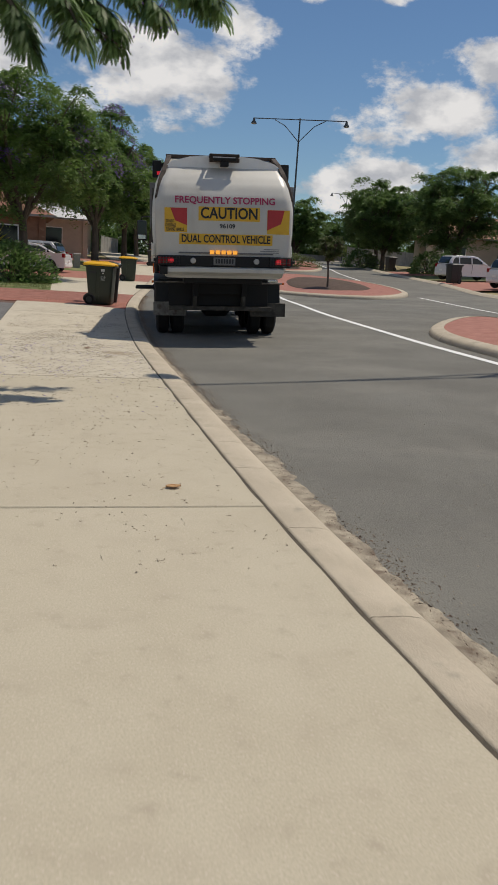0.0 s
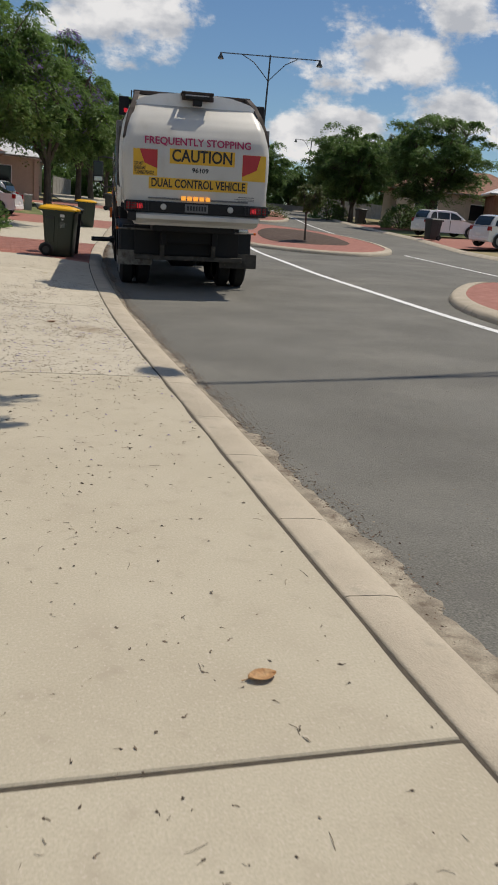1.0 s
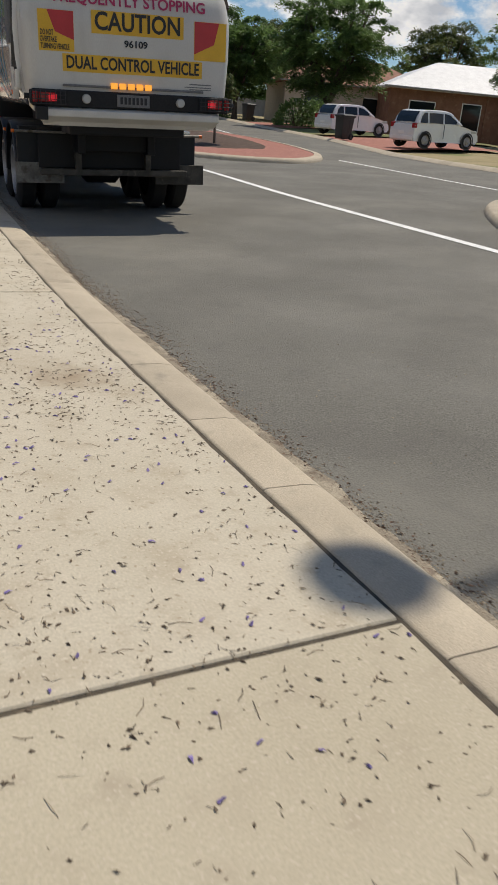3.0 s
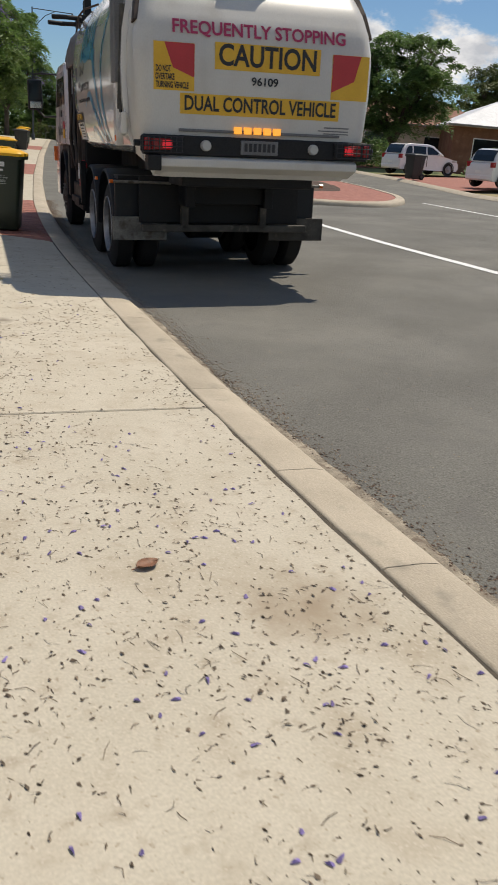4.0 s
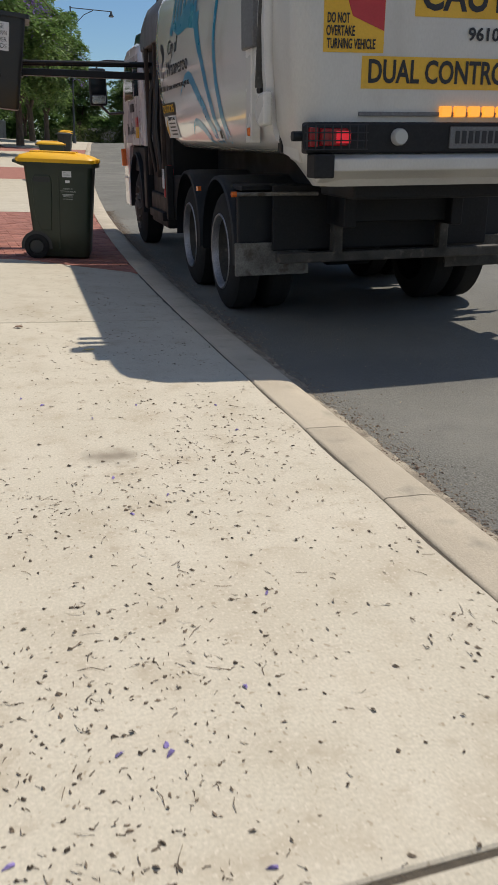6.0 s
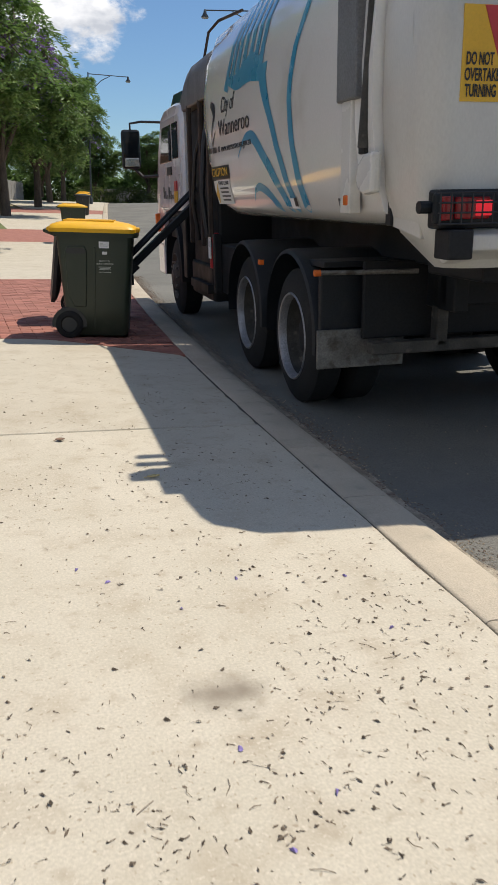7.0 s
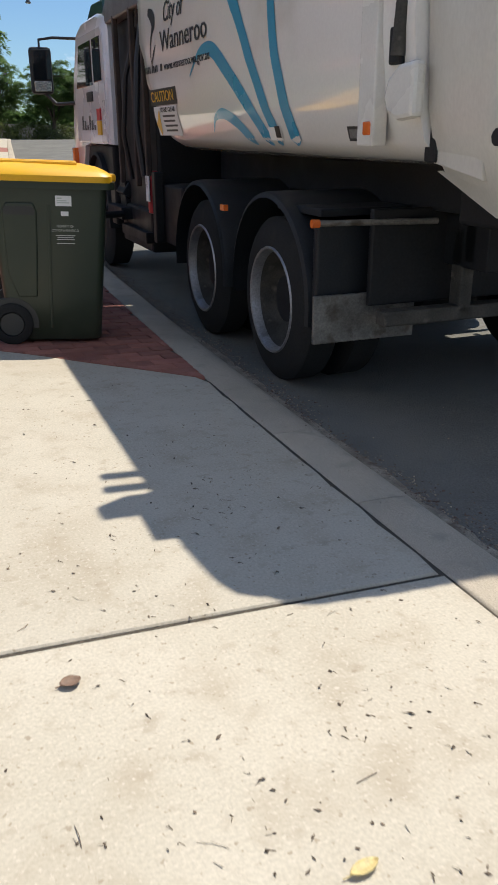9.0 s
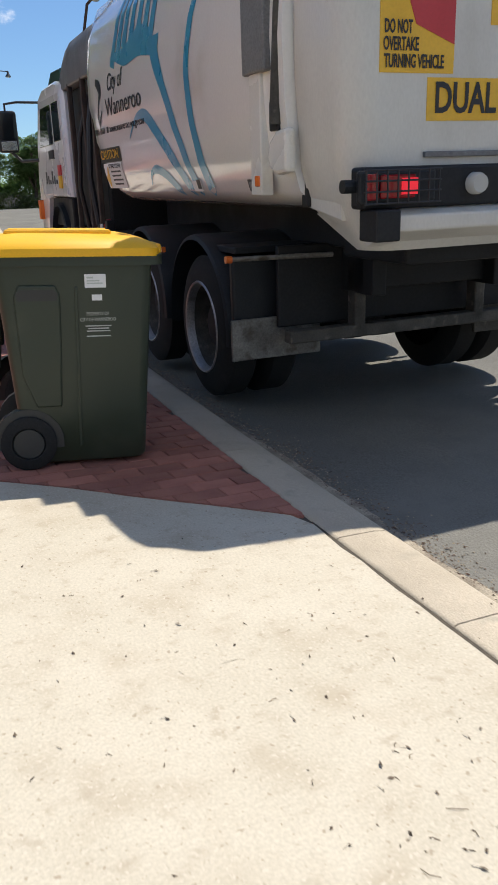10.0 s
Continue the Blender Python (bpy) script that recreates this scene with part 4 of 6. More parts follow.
for k, (ya, za) in enumerate([(3.78, 2.5), (3.6, 2.56), (3.42, 2.6), (3.22, 2.62), (3.02, 2.62), (2.84, 2.6), (2.68, 2.56)]):
    vinyl("crest_finger", [(ya, za - 0.16, 0.14), (ya - 0.04, za, 0.1), (ya - 0.12, za + 0.2, 0.09), (ya - 0.22, za + 0.36, 0.03)], off=0.005)


def side_text(text, y, z, size, material, width, name="lettering", off=0.006, shear=0.0):
    lean = math.degrees(math.atan2(barrel_w(z + 0.1) - barrel_w(z - 0.1), 0.2))
    return writing(name, text, size, material, truck, pose(-barrel_w(z) - off, y, z, 90 + lean, 0, -90), 0.001, width=width, shear=shear)


side_text("City of", 3.74, 2.24, 0.19, M["ink"], 0.5, shear=0.2)
side_text("Wanneroo", 3.51, 2.05, 0.2, M["ink"], 1.1)
side_text("www.wanneroo.wa.gov.au", 3.46, 1.885, 0.085, M["ink"], 1.06)
vinyl("emblem", [(4.42, 2.3, 0.05), (4.3, 2.26, 0.1), (4.24, 2.2, 0.1), (4.3, 2.14, 0.03), (4.38, 2.0, 0.02), (4.32, 1.9, 0.012)], M["ink"], "dark plant emblem")
vinyl("emblem", [(4.2, 2.05, 0.012), (4.28, 1.99, 0.03), (4.34, 1.92, 0.01)], M["ink"])
for k in range(8):
    a = 4.56 - 0.045 * k - (0.03 if k > 3 else 0)
    vinyl("print_bar", [(a, 1.885, 0.05), (a - 0.028, 1.885, 0.05)], M["ink"])
vinyl("print_bar", [(4.11, 1.885, 0.05), (4.05, 1.885, 0.05)], M["ink"])
vinyl("warning_label", [(4.5, 1.68, 0.12), (3.76, 1.68, 0.12)], M["ink"], "black and yellow caution label")
side_text("CAUTION", 4.13, 1.68, 0.11, M["yellow"], 0.62, off=0.012)
vinyl("warning_label", [(4.44, 1.505, 0.215), (3.8, 1.505, 0.215)], M["sticker"], "white safety label with a yellow triangle", off=0.006)
vinyl("triangle", [(4.4, 1.44, 0.12), (4.34, 1.49, 0.08), (4.28, 1.58, 0.02)], M["yellow"], off=0.009)
side_text("STAND CLEAR", 4.03, 1.585, 0.05, M["ink"], 0.4, off=0.012)
for k in range(4):
    vinyl("print_bar", [(4.2, 1.54 - 0.035 * k, 0.014), (3.86 + 0.03 * (k % 2), 1.54 - 0.035 * k, 0.014)], M["ink"], off=0.009)
vinyl("maker_label", [(1.15, 1.41, 0.065), (0.95, 1.41, 0.065)], M["ink"], "small dark maker's label")
vinyl("maker_label", [(1.13, 1.41, 0.04), (0.97, 1.41, 0.04)], M["grey_panel"], off=0.007)
vinyl("hazard_label", [(2.1, 1.41, 0.07), (1.92, 1.41, 0.07)], M["sticker"], "small white and black label", off=0.007)
vinyl("hazard_label", [(2.0, 1.42, 0.06), (1.93, 1.42, 0.06)], M["ink"], off=0.01)

# joint between body and tailgate
for s in (-1, 1):
    part("joint_seal", Geo().box(s * 1.04, s * 1.14, 0.48, 0.56, 1.3, 2.62), M["dark"], truck, bevel=0.01)
    part("hinge_cover", Geo().prism([(0.48, 1.47), (0.6, 1.46), (0.68, 1.49), (0.71, 1.55), (0.68, 1.62), (0.6, 1.67), (0.48, 1.68)], "x", s * 1.2, s * 1.262), M["white"], truck, "white hinge cover", bevel=0.02)
    part("strut_panel", Geo().prism([(0.66, 1.95), (0.94, 1.95), (0.94, 2.72), (0.66, 2.72)], "x", s * 1.19, s * 1.29), M["grey_panel"], truck, "grey cover panel of the tailgate ram", bevel=0.01)
    part("strut_post", Geo().box(s * 1.2, s * 1.27, 0.76, 0.9, 1.36, 1.98), M["white"], truck, "pale post beside the ram", bevel=0.008)
    part("ram", Geo().tube([(s * 1.25, 0.62, 1.7), (s * 1.22, 0.56, 2.62)], 0.032, 10), M["grime"], truck, "greasy hydraulic ram", smooth=True)
    part("latch_box", Geo().box(s * 1.2, s * 1.25, 0.6, 0.7, 1.67, 1.81).box(s * 1.2, s * 1.23, 0.55, 0.66, 1.83, 1.94), M["dark"], truck, bevel=0.01)
    part("side_marker", Geo().box(s * 1.262, s * 1.278, 0.78, 0.84, 1.405, 1.46), M["lens_orange"], truck, "orange side marker lamp", bevel=0.008)

# chassis and running gear
part("chassis", Geo().box(-0.5, -0.4, 0.9, 8.1, 0.75, 1.02).box(0.4, 0.5, 0.9, 8.1, 0.75, 1.02).box(-0.5, 0.5, 1.0, 1.1, 0.78, 1.0).box(-0.5, 0.5, 4.0, 4.1, 0.78, 1.0), M["dark"], truck, bevel=0.01)
part("subframe", Geo().box(-0.6, 0.6, 0.6, 4.6, 1.03, 1.27).box(-0.7, 0.7, 0.25, 0.9, 1.0, 1.2), M["dark"], truck, bevel=0.02)
part("axle", Geo().lathe([(-0.9, 0.09), (-0.3, 0.09), (-0.2, 0.2), (0.2, 0.2), (0.3, 0.09), (0.9, 0.09)], "x", (0, 2.05, 0.5), 14), M["dark"], truck, smooth=True)
part("axle", Geo().lathe([(-0.9, 0.09), (-0.3, 0.09), (-0.2, 0.2), (0.2, 0.2), (0.3, 0.09), (0.9, 0.09)], "x", (0, 3.38, 0.5), 14), M["dark"], truck, smooth=True)
part("axle", Geo().lathe([(-0.9, 0.07), (0.9, 0.07)], "x", (0, 7.15, 0.48), 12), M["dark"], truck)
part("underrun_bar", Geo().box(-0.95, 1.0, 1.1, 1.2, 0.47, 0.55).box(-0.5, -0.42, 1.1, 1.2, 0.5, 0.95).box(0.42, 0.5, 1.1, 1.2, 0.5, 0.95), M["grime"], truck, "dirty steel under-run bar", bevel=0.012)
part("rear_panel", Geo().box(-0.95, 0.95, 1.27, 1.31, 0.55, 1.05), M["dark"], truck, bevel=0.01)
part("tool_box", Geo().box(-1.12, -0.62, 4.08, 4.7, 0.5, 1.0), M["dark"], truck, bevel=0.02)
part("fuel_tank", Geo().box(0.6, 1.15, 3.7, 5.2, 0.45, 1.0), M["guard"], truck, bevel=0.06)
for s in (-1, 1):
    part("mud_flap", Geo().box(s * 0.62, s * (1.24 if s < 0 else 1.31), 1.34, 1.365, 0.35, 0.61), M["grime" if s > 0 else "steel"], truck, "galvanised steel mud flap spattered with mud", bevel=0.006)
    part("fender_back", Geo().box(s * 0.62, s * 1.2, 1.4, 1.46, 0.56, 0.98), M["guard"], truck, bevel=0.015)
    part("marker_rod", Geo().tube([(s * 1.23, 1.33, 0.985), (s * 0.6, 1.21, 0.985)], 0.016, 8), M["steel"], truck, "steel marker rod")
    part("marker_lamp", Geo().lathe([(0, 0.022), (0.04, 0.022)], "x", (s * 1.23 - (0.04 if s < 0 else 0), 1.33, 0.985), 10), M["lens_orange"], truck, "orange end lamp of the rod")
    for yc in (2.05, 3.38):
        g = Geo()
        rows = []
        for k in range(21):
            a = radians(-8 + 196 * k / 20)
            rad = 0.60
            rows.append([(s * q, yc + rad * w * math.cos(a), 0.5 + rad * w * math.sin(a)) for q, w in ((0.6, 1.0), (1.18, 1.0), (1.215, 0.985), (1.225, 0.94), (1.205, 0.955), (1.17, 0.975), (0.6, 0.975))])
        part("mudguard", g.loft(rows), M["guard"], truck, "black plastic mudguard", smooth=True)
    part("top_deck", Geo().box(s * 0.6, s * 1.15, 1.47, 2.05, 1.0, 1.04), M["chrome"] if s > 0 else M["guard"], truck, "chequer plate over the fender" if s > 0 else "", bevel=0.006)
    part("guard_lamp", Geo().box(s * 1.2, s * 1.23, 2.76, 2.84, 0.93, 0.97), M["lens_orange"], truck)

wheels = []


def wheel(x, y, dual, s):
    w = 0.56 if dual else 0.3
    a, b = (x, x + w) if s < 0 else (x - w, x)
    g = Geo()
    if dual:
        for o in (0.0, 0.3):
            g.lathe([(u - w / 2 + o, r) for u, r in ((0.0, 0.322), (0.005, 0.41), (0.03, 0.47), (0.05, 0.495), (0.21, 0.495), (0.23, 0.47), (0.255, 0.41), (0.26, 0.322))], "x", (0, 0, 0), 36, False)
    else:
        g.lathe([(u - w / 2, r) for u, r in ((0.0, 0.3), (0.005, 0.4), (0.03, 0.47), (0.05, 0.5), (0.25, 0.5), (0.27, 0.47), (0.295, 0.4), (0.3, 0.3))], "x", (0, 0, 0), 36, False)
    wh = part("wheel", g, M["rubber"], truck, "worn black truck tyre on a steel rim", smooth=True, m=pose((a + b) / 2, y, 0.46))
    e = s * w / 2
    if dual:
        prof = [(e, 0.324), (e + s * 0.01, 0.318), (e + s * 0.006, 0.306), (e - s * 0.02, 0.296), (e - s * 0.05, 0.29)]
    else:
        prof = [(e, 0.3), (e + s * 0.008, 0.292), (e - s * 0.02, 0.27), (e - s * 0.05, 0.24), (e + s * 0.02, 0.17), (e + s * 0.03, 0.1), (e + s * 0.05, 0.08), (e + s * 0.05, 0.001)]
    part("rim", Geo().lathe(prof, "x", (0, 0, 0), 32, False), M["rim"] if dual else M["grime"], wh, "grey steel rim", smooth=True)
    if dual:
        # well and hub take darker materials than the rim's edge
        part("rim_well", Geo().lathe([(e - s * 0.05, 0.291), (e - s * 0.16, 0.282), (e - s * 0.2, 0.25)], "x", (0, 0, 0), 28, False), M["grime"], wh, "dark inner rim", smooth=True)
        part("hub", Geo().lathe([(e - s * 0.2, 0.252), (e - s * 0.2, 0.15), (e - s * 0.1, 0.14), (e - s * 0.09, 0.08), (e - s * 0.09, 0.001)], "x", (0, 0, 0), 28, False), M["dark"], wh, "dark hub", smooth=True)
    nuts = Geo()
    for k in range(10):
        t = 2 * math.pi * k / 10
        q = e - s * (0.165 if dual else -0.005)
        nuts.tube([(q, 0.19 * math.cos(t), 0.19 * math.sin(t)), (q + s * 0.03, 0.19 * math.cos(t), 0.19 * math.sin(t))], 0.014, 6)
    tagged(part("wheel_nuts", nuts, M["steel"], wh), kind="stuff")
    wheels.append((wh, (a + b) / 2, y))


for s in (-1, 1):
    for yc in (2.05, 3.38):
        wheel(s * 1.19, yc, True, s)
    wheel(s * 1.18, 7.15, False, s)

# hopper frames between body and cab
hop = part("hopper", Geo().box(-1.1, 1.1, 4.85, 6.2, 0.6, 2.42), M["dark"], truck, "dark loading hopper", bevel=0.03)
for y in (4.86, 5.25, 5.9):
    part("frame_post", Geo().box(-1.2, -1.15, y, y + 0.055, 0.95, 2.45), M["rust"], truck, "rusty upright post", bevel=0.01)
part("hose", Geo().tube([(-1.18, 5.05, 1.05), (-1.22, 5.08, 1.5), (-1.18, 5.1, 2.0), (-1.1, 5.15, 2.4)], 0.03, 8), M["ink"], truck, "black hydraulic hose", smooth=True)
part("hose", Geo().tube([(-1.16, 5.6, 1.0), (-1.23, 5.55, 1.4), (-1.2, 5.5, 1.9), (-1.1, 5.4, 2.3)], 0.025, 8), M["ink"], truck, smooth=True)
hood = [(-1.2, 2.42), (-1.195, 2.7), (-1.15, 2.83), (-1.02, 2.92), (1.02, 2.92), (1.15, 2.83), (1.195, 2.7), (1.2, 2.42)]
rings = [[(x * w, y, 2.42 + (z - 2.42) * h) for x, z in hood] for y, w, h in ((4.95, 0.99, 0.9), (5.05, 1.0, 1.0), (5.8, 1.0, 1.0), (6.15, 0.99, 0.9), (6.45, 0.98, 0.45), (6.5, 0.97, 0.15))]
part("hood", Geo().loft(rings), M["grey_panel"], truck, "dark grey hood over the hopper", smooth=True, bevel=0.015)
part("grab_rail", Geo().tube([(-1.14, 5.2, 2.3), (-1.14, 5.18, 2.8), (-1.1, 5.1, 3.05), (-1.04, 4.9, 3.12), (-0.9, 4.5, 3.14)], 0.014, 8), M["rust"], truck, "bent rusty grab rail", smooth=True)
part("side_tank", Geo().box(-1.14, -0.6, 5.0, 6.2, 0.36, 0.75), M["dark"], truck, "black tank under the hopper", bevel=0.03)
part("side_step", Geo().box(-1.2, -0.7, 5.0, 6.0, 0.45, 0.55).box(-1.2, -1.12, 4.62, 4.72, 0.5, 1.1), M["dark"], truck, bevel=0.01)
part("red_cylinder", Geo().lathe([(0.62, 0.0), (0.64, 0.07), (0.95, 0.07), (1.0, 0.03)], "z", (-1.12, 4.9, 0.1), 14), M["red"], truck, "red fire extinguisher", smooth=True)
part("white_tag", Geo().box(-1.2, -1.19, 4.83, 4.93, 0.84, 1.06), M["sticker"], truck)

# cab
CAB = [(6.25, 1.3), (6.25, 2.36), (6.35, 2.5), (6.7, 2.56), (7.5, 2.56), (7.85, 2.48), (8.2, 2.0), (8.42, 1.5), (8.45, 0.95), (8.45, 0.5), (8.2, 0.45), (7.95, 0.58), (7.88, 1.0), (7.7, 1.27), (7.4, 1.3)]
rings = []
for x, k in ((-1.2, 0.97), (-1.17, 1.0), (1.17, 1.0), (1.2, 0.97)):
    rings.append([(x, 7.3 + (y - 7.3) * k, 1.6 + (z - 1.6) * k) for y, z in CAB])
part("cab", Geo().loft(rings), M["cab"], truck, "white low cab", smooth=True)
for s in (-1, 1):
    door = part("door", Geo().prism([(6.4, 1.32), (6.4, 2.34), (6.46, 2.42), (7.72, 2.42), (8.05, 1.85), (8.1, 1.32)], "x", s * 1.195, s * 1.21), M["cab"], truck, "white cab door", bevel=0.01)
    part("window", Geo().prism([(6.98, 1.9), (6.98, 2.34), (7.64, 2.34), (7.9, 1.9)], "x", s * 1.205, s * 1.218), M["glass"], door, "dark side window", bevel=0.006)
    part("window", Geo().prism([(6.5, 1.92), (6.5, 2.34), (6.88, 2.34), (6.88, 1.92)], "x", s * 1.205, s * 1.218), M["glass"], door, "narrow dark rear window", bevel=0.006)
    part("indicator", Geo().box(s * 1.19, s * 1.26, 8.2, 8.3, 1.0, 1.25), M["lens_orange"], truck, "orange corner indicator", bevel=0.01)
    part("wheel_arch", Geo().box(s * 0.7, s * 1.15, 6.4, 7.85, 0.95, 1.29).box(s * 0.75, s * 1.19, 6.28, 6.5, 0.5, 1.29), M["dark"], truck, bevel=0.02)
    part("arch_lining", Geo().loft([[(s * q, 7.15 + 0.6 * w * math.cos(a), 0.5 + 0.72 * w * math.sin(a)) for q, w in ((0.8, 1.0), (1.205, 1.0), (1.215, 0.96), (0.8, 0.96))] for a in [radians(-5 + 190 * k / 16) for k in range(17)]]), M["guard"], truck, "black wheel arch", smooth=True)
    mir = part("mirror", Geo().box(s * 1.42, s * 1.68, 8.3, 8.42, 1.86, 2.38), M["guard"], truck, "tall black door mirror", bevel=0.04)
    part("mirror_glass", Geo().box(s * 1.44, s * 1.66, 8.285, 8.3, 2.02, 2.35), M["glass"], mir, bevel=0.004)
    part("mirror_glass", Geo().box(s * 1.45, s * 1.65, 8.285, 8.3, 1.89, 2.0), M["chrome"], mir, bevel=0.004)
    part("mirror_arm", Geo().tube([(s * 1.18, 7.9, 2.44), (s * 1.4, 8.3, 2.48), (s * 1.55, 8.36, 2.46), (s * 1.55, 8.36, 2.34)], 0.016, 8), M["ink"], mir, smooth=True)
    part("mirror_arm", Geo().tube([(s * 1.2, 8.2, 1.76), (s * 1.4, 8.32, 1.75), (s * 1.52, 8.36, 1.87)], 0.02, 8), M["ink"], mir, smooth=True)
    part("step", Geo().box(s * 1.16, s * 1.21, 7.9, 8.4, 0.42, 0.85), M["cab"], truck, "white bumper corner", bevel=0.03)
part("windscreen", Geo().prism([(7.9, 2.42), (8.22, 2.0), (8.4, 1.6), (8.43, 1.6), (8.25, 2.0), (7.92, 2.44)], "x", -1.08, 1.08), M["glass"], truck, "windscreen", bevel=0.004)
part("roof_visor", Geo().prism([(6.9, 2.54), (7.95, 2.46), (8.1, 2.54), (7.6, 2.76), (7.0, 2.74)], "x", -1.05, 1.05), plain("dark_green_plastic", (0.01, 0.05, 0.05), 0.3), truck, "dark green roof deflector", bevel=0.02)
part("yellow_label", Geo().box(-1.225, -1.2, 6.62, 6.8, 1.4, 1.54), M["yellow"], truck, "yellow and red cab label")
part("red_label", Geo().box(-1.225, -1.2, 6.62, 6.8, 1.545, 1.66), M["red"], truck)
part("dark_label", Geo().box(-1.225, -1.208, 7.0, 7.3, 1.74, 1.84), M["ink"], truck, "small dark label with yellow print")
lab = Geo()
for k in range(6):
    lab.box(-1.2135, -1.2105, 6.95 + 0.14 * k, 7.03 + 0.14 * k, 1.45, 1.5 + 0.05 * (k % 3))
tagged(part("small_print", lab, M["ink"], truck), kind="stuff")

# side loading arm
arm = part("lift_arm", Geo().box(-2.0, 0.1, -0.07, 0.07, -0.08, 0.0).tube([(-2.0, -0.12, 0.06), (0.1, -0.12, 0.1)], 0.024, 8).tube([(-2.0, 0.12, 0.06), (0.1, 0.12, 0.1)], 0.024, 8)
           .box(-1.98, -1.86, -0.16, 0.16, -0.1, 0.12), M["guard"], truck, "black hydraulic lifting arm", bevel=0.008)
grip = part("gripper", Geo().box(-0.1, 0.12, -0.34, 0.34, -0.06, 0.06).tube([(-0.08, -0.34, 0), (-0.3, -0.4, 0), (-0.52, -0.34, 0)], 0.035, 8)
            .tube([(-0.08, 0.34, 0), (-0.3, 0.4, 0), (-0.52, 0.34, 0)], 0.035, 8).box(0.0, 0.1, -0.12, 0.12, -0.1, 0.3), M["dark"], truck, "steel bin gripper", bevel=0.01)
# ---- wheelie bins ----
def wheelie_bin(m, body_mat, lid_mat, label, size=1.0, lid_open=0.0, print_marks=True, group="wheelie bins", lid_name="lid"):
    """Front faces +x, wheels at -x; origin on the ground."""
    top = thing("wheelie_bin", label, "bin", group, m)
    k = size

    def ring(x0, x1, w, z, r=0.05):
        pts = []
        for cx, cy, a0 in ((x1 - r, w - r, 0), (x0 + r, w - r, 90), (x0 + r, -w + r, 180), (x1 - r, -w + r, 270)):
            for j in range(5):
                a = radians(a0 + 22.5 * j)
                pts.append((k * (cx + r * math.cos(a)), k * (cy + r * math.sin(a)), k * z))
        return pts
    rings = [ring(-0.27, 0.28, 0.22, 0.02), ring(-0.285, 0.29, 0.235, 0.04), ring(-0.31, 0.305, 0.25, 0.3), ring(-0.36, 0.34, 0.285, 0.9), ring(-0.365, 0.343, 0.288, 0.955),
             ring(-0.39, 0.39, 0.315, 0.955, 0.06), ring(-0.39, 0.39, 0.315, 1.0, 0.06), ring(-0.35, 0.335, 0.28, 1.0), ring(-0.3, 0.3, 0.24, 0.5), ring(-0.27, 0.27, 0.22, 0.06)]
    part("body", Geo().loft(rings), body_mat, top, smooth=True)
    for s in (-1, 1):
        w = part("wheel", Geo().lathe([(s * u * k, r * k) for u, r in ((0.215, 0.05), (0.215, 0.115), (0.225, 0.13), (0.268, 0.13), (0.278, 0.115), (0.278, 0.08), (0.265, 0.075), (0.265, 0.001))], "y", (-0.265 * k, 0, 0.13 * k), 24, False), M["rubber"], top, "black bin wheel", smooth=True)
        part("hub", Geo().lathe([(s * 0.262 * k, 0.078 * k), (s * 0.272 * k, 0.07 * k), (s * 0.272 * k, 0.001)], "y", (-0.265 * k, 0, 0.13 * k), 20, False), M["bin_black"], w)
        # side panel and rib; black plates stand in for shade in hand and wheel recesses
        def flank(x, z, out):
            return (k * x, s * k * (0.2497 + 0.0583 * (z - 0.3) + out), k * z)
        panel = [(-0.215, 0.3), (-0.1, 0.3), (-0.085, 0.6), (-0.08, 0.82), (-0.1, 0.87), (-0.26, 0.87), (-0.285, 0.82), (-0.27, 0.45)]
        part("side_panel", Geo().loft([[flank(x, z, o) for x, z in panel] for o in (-0.02, 0.011)]), body_mat, top, bevel=0.009)
        grip_pocket = [(-0.27, 0.8), (-0.095, 0.8), (-0.09, 0.83), (-0.105, 0.85), (-0.26, 0.85), (-0.275, 0.83)]
        part("hand_recess", Geo().loft([[flank(x, z, o) for x, z in grip_pocket] for o in (0.0, 0.0125)]), M["bin_black"], top, "black plate standing in for the shade of the hand recess")
        arch = [(-0.265 + 0.165 * math.cos(radians(a)), 0.13 + 0.165 * math.sin(radians(a))) for a in range(-10, 191, 20)]
        part("wheel_recess", Geo().loft([[(k * x, s * k * y, k * z) for x, z in arch] for y in (0.2, 0.252)]), M["bin_black"], top, "black plate standing in for the shade round the wheel")
        part("seam_rib", Geo().loft([[flank(x, z, o) for x, z in ((-0.03, 0.1), (-0.015, 0.1), (0.0, 0.86), (-0.015, 0.86))] for o in (-0.01, 0.006)]), body_mat, top, bevel=0.003)
    part("axle", Geo().tube([(-0.265 * k, -0.22 * k, 0.13 * k), (-0.265 * k, 0.22 * k, 0.13 * k)], 0.012, 8), M["steel"], top)
    part("handle", Geo().tube([(-0.38 * k, -0.24 * k, 0.97 * k), (-0.47 * k, -0.23 * k, 1.0 * k), (-0.48 * k, 0, 1.005 * k), (-0.47 * k, 0.23 * k, 1.0 * k), (-0.38 * k, 0.24 * k, 0.97 * k)], 0.017 * k, 8), body_mat, top, smooth=True)
    part("hinge", Geo().tube([(-0.43 * k, -0.26 * k, 1.02 * k), (-0.43 * k, 0.26 * k, 1.02 * k)], 0.02 * k, 10), lid_mat, top, smooth=True)
    lr = []
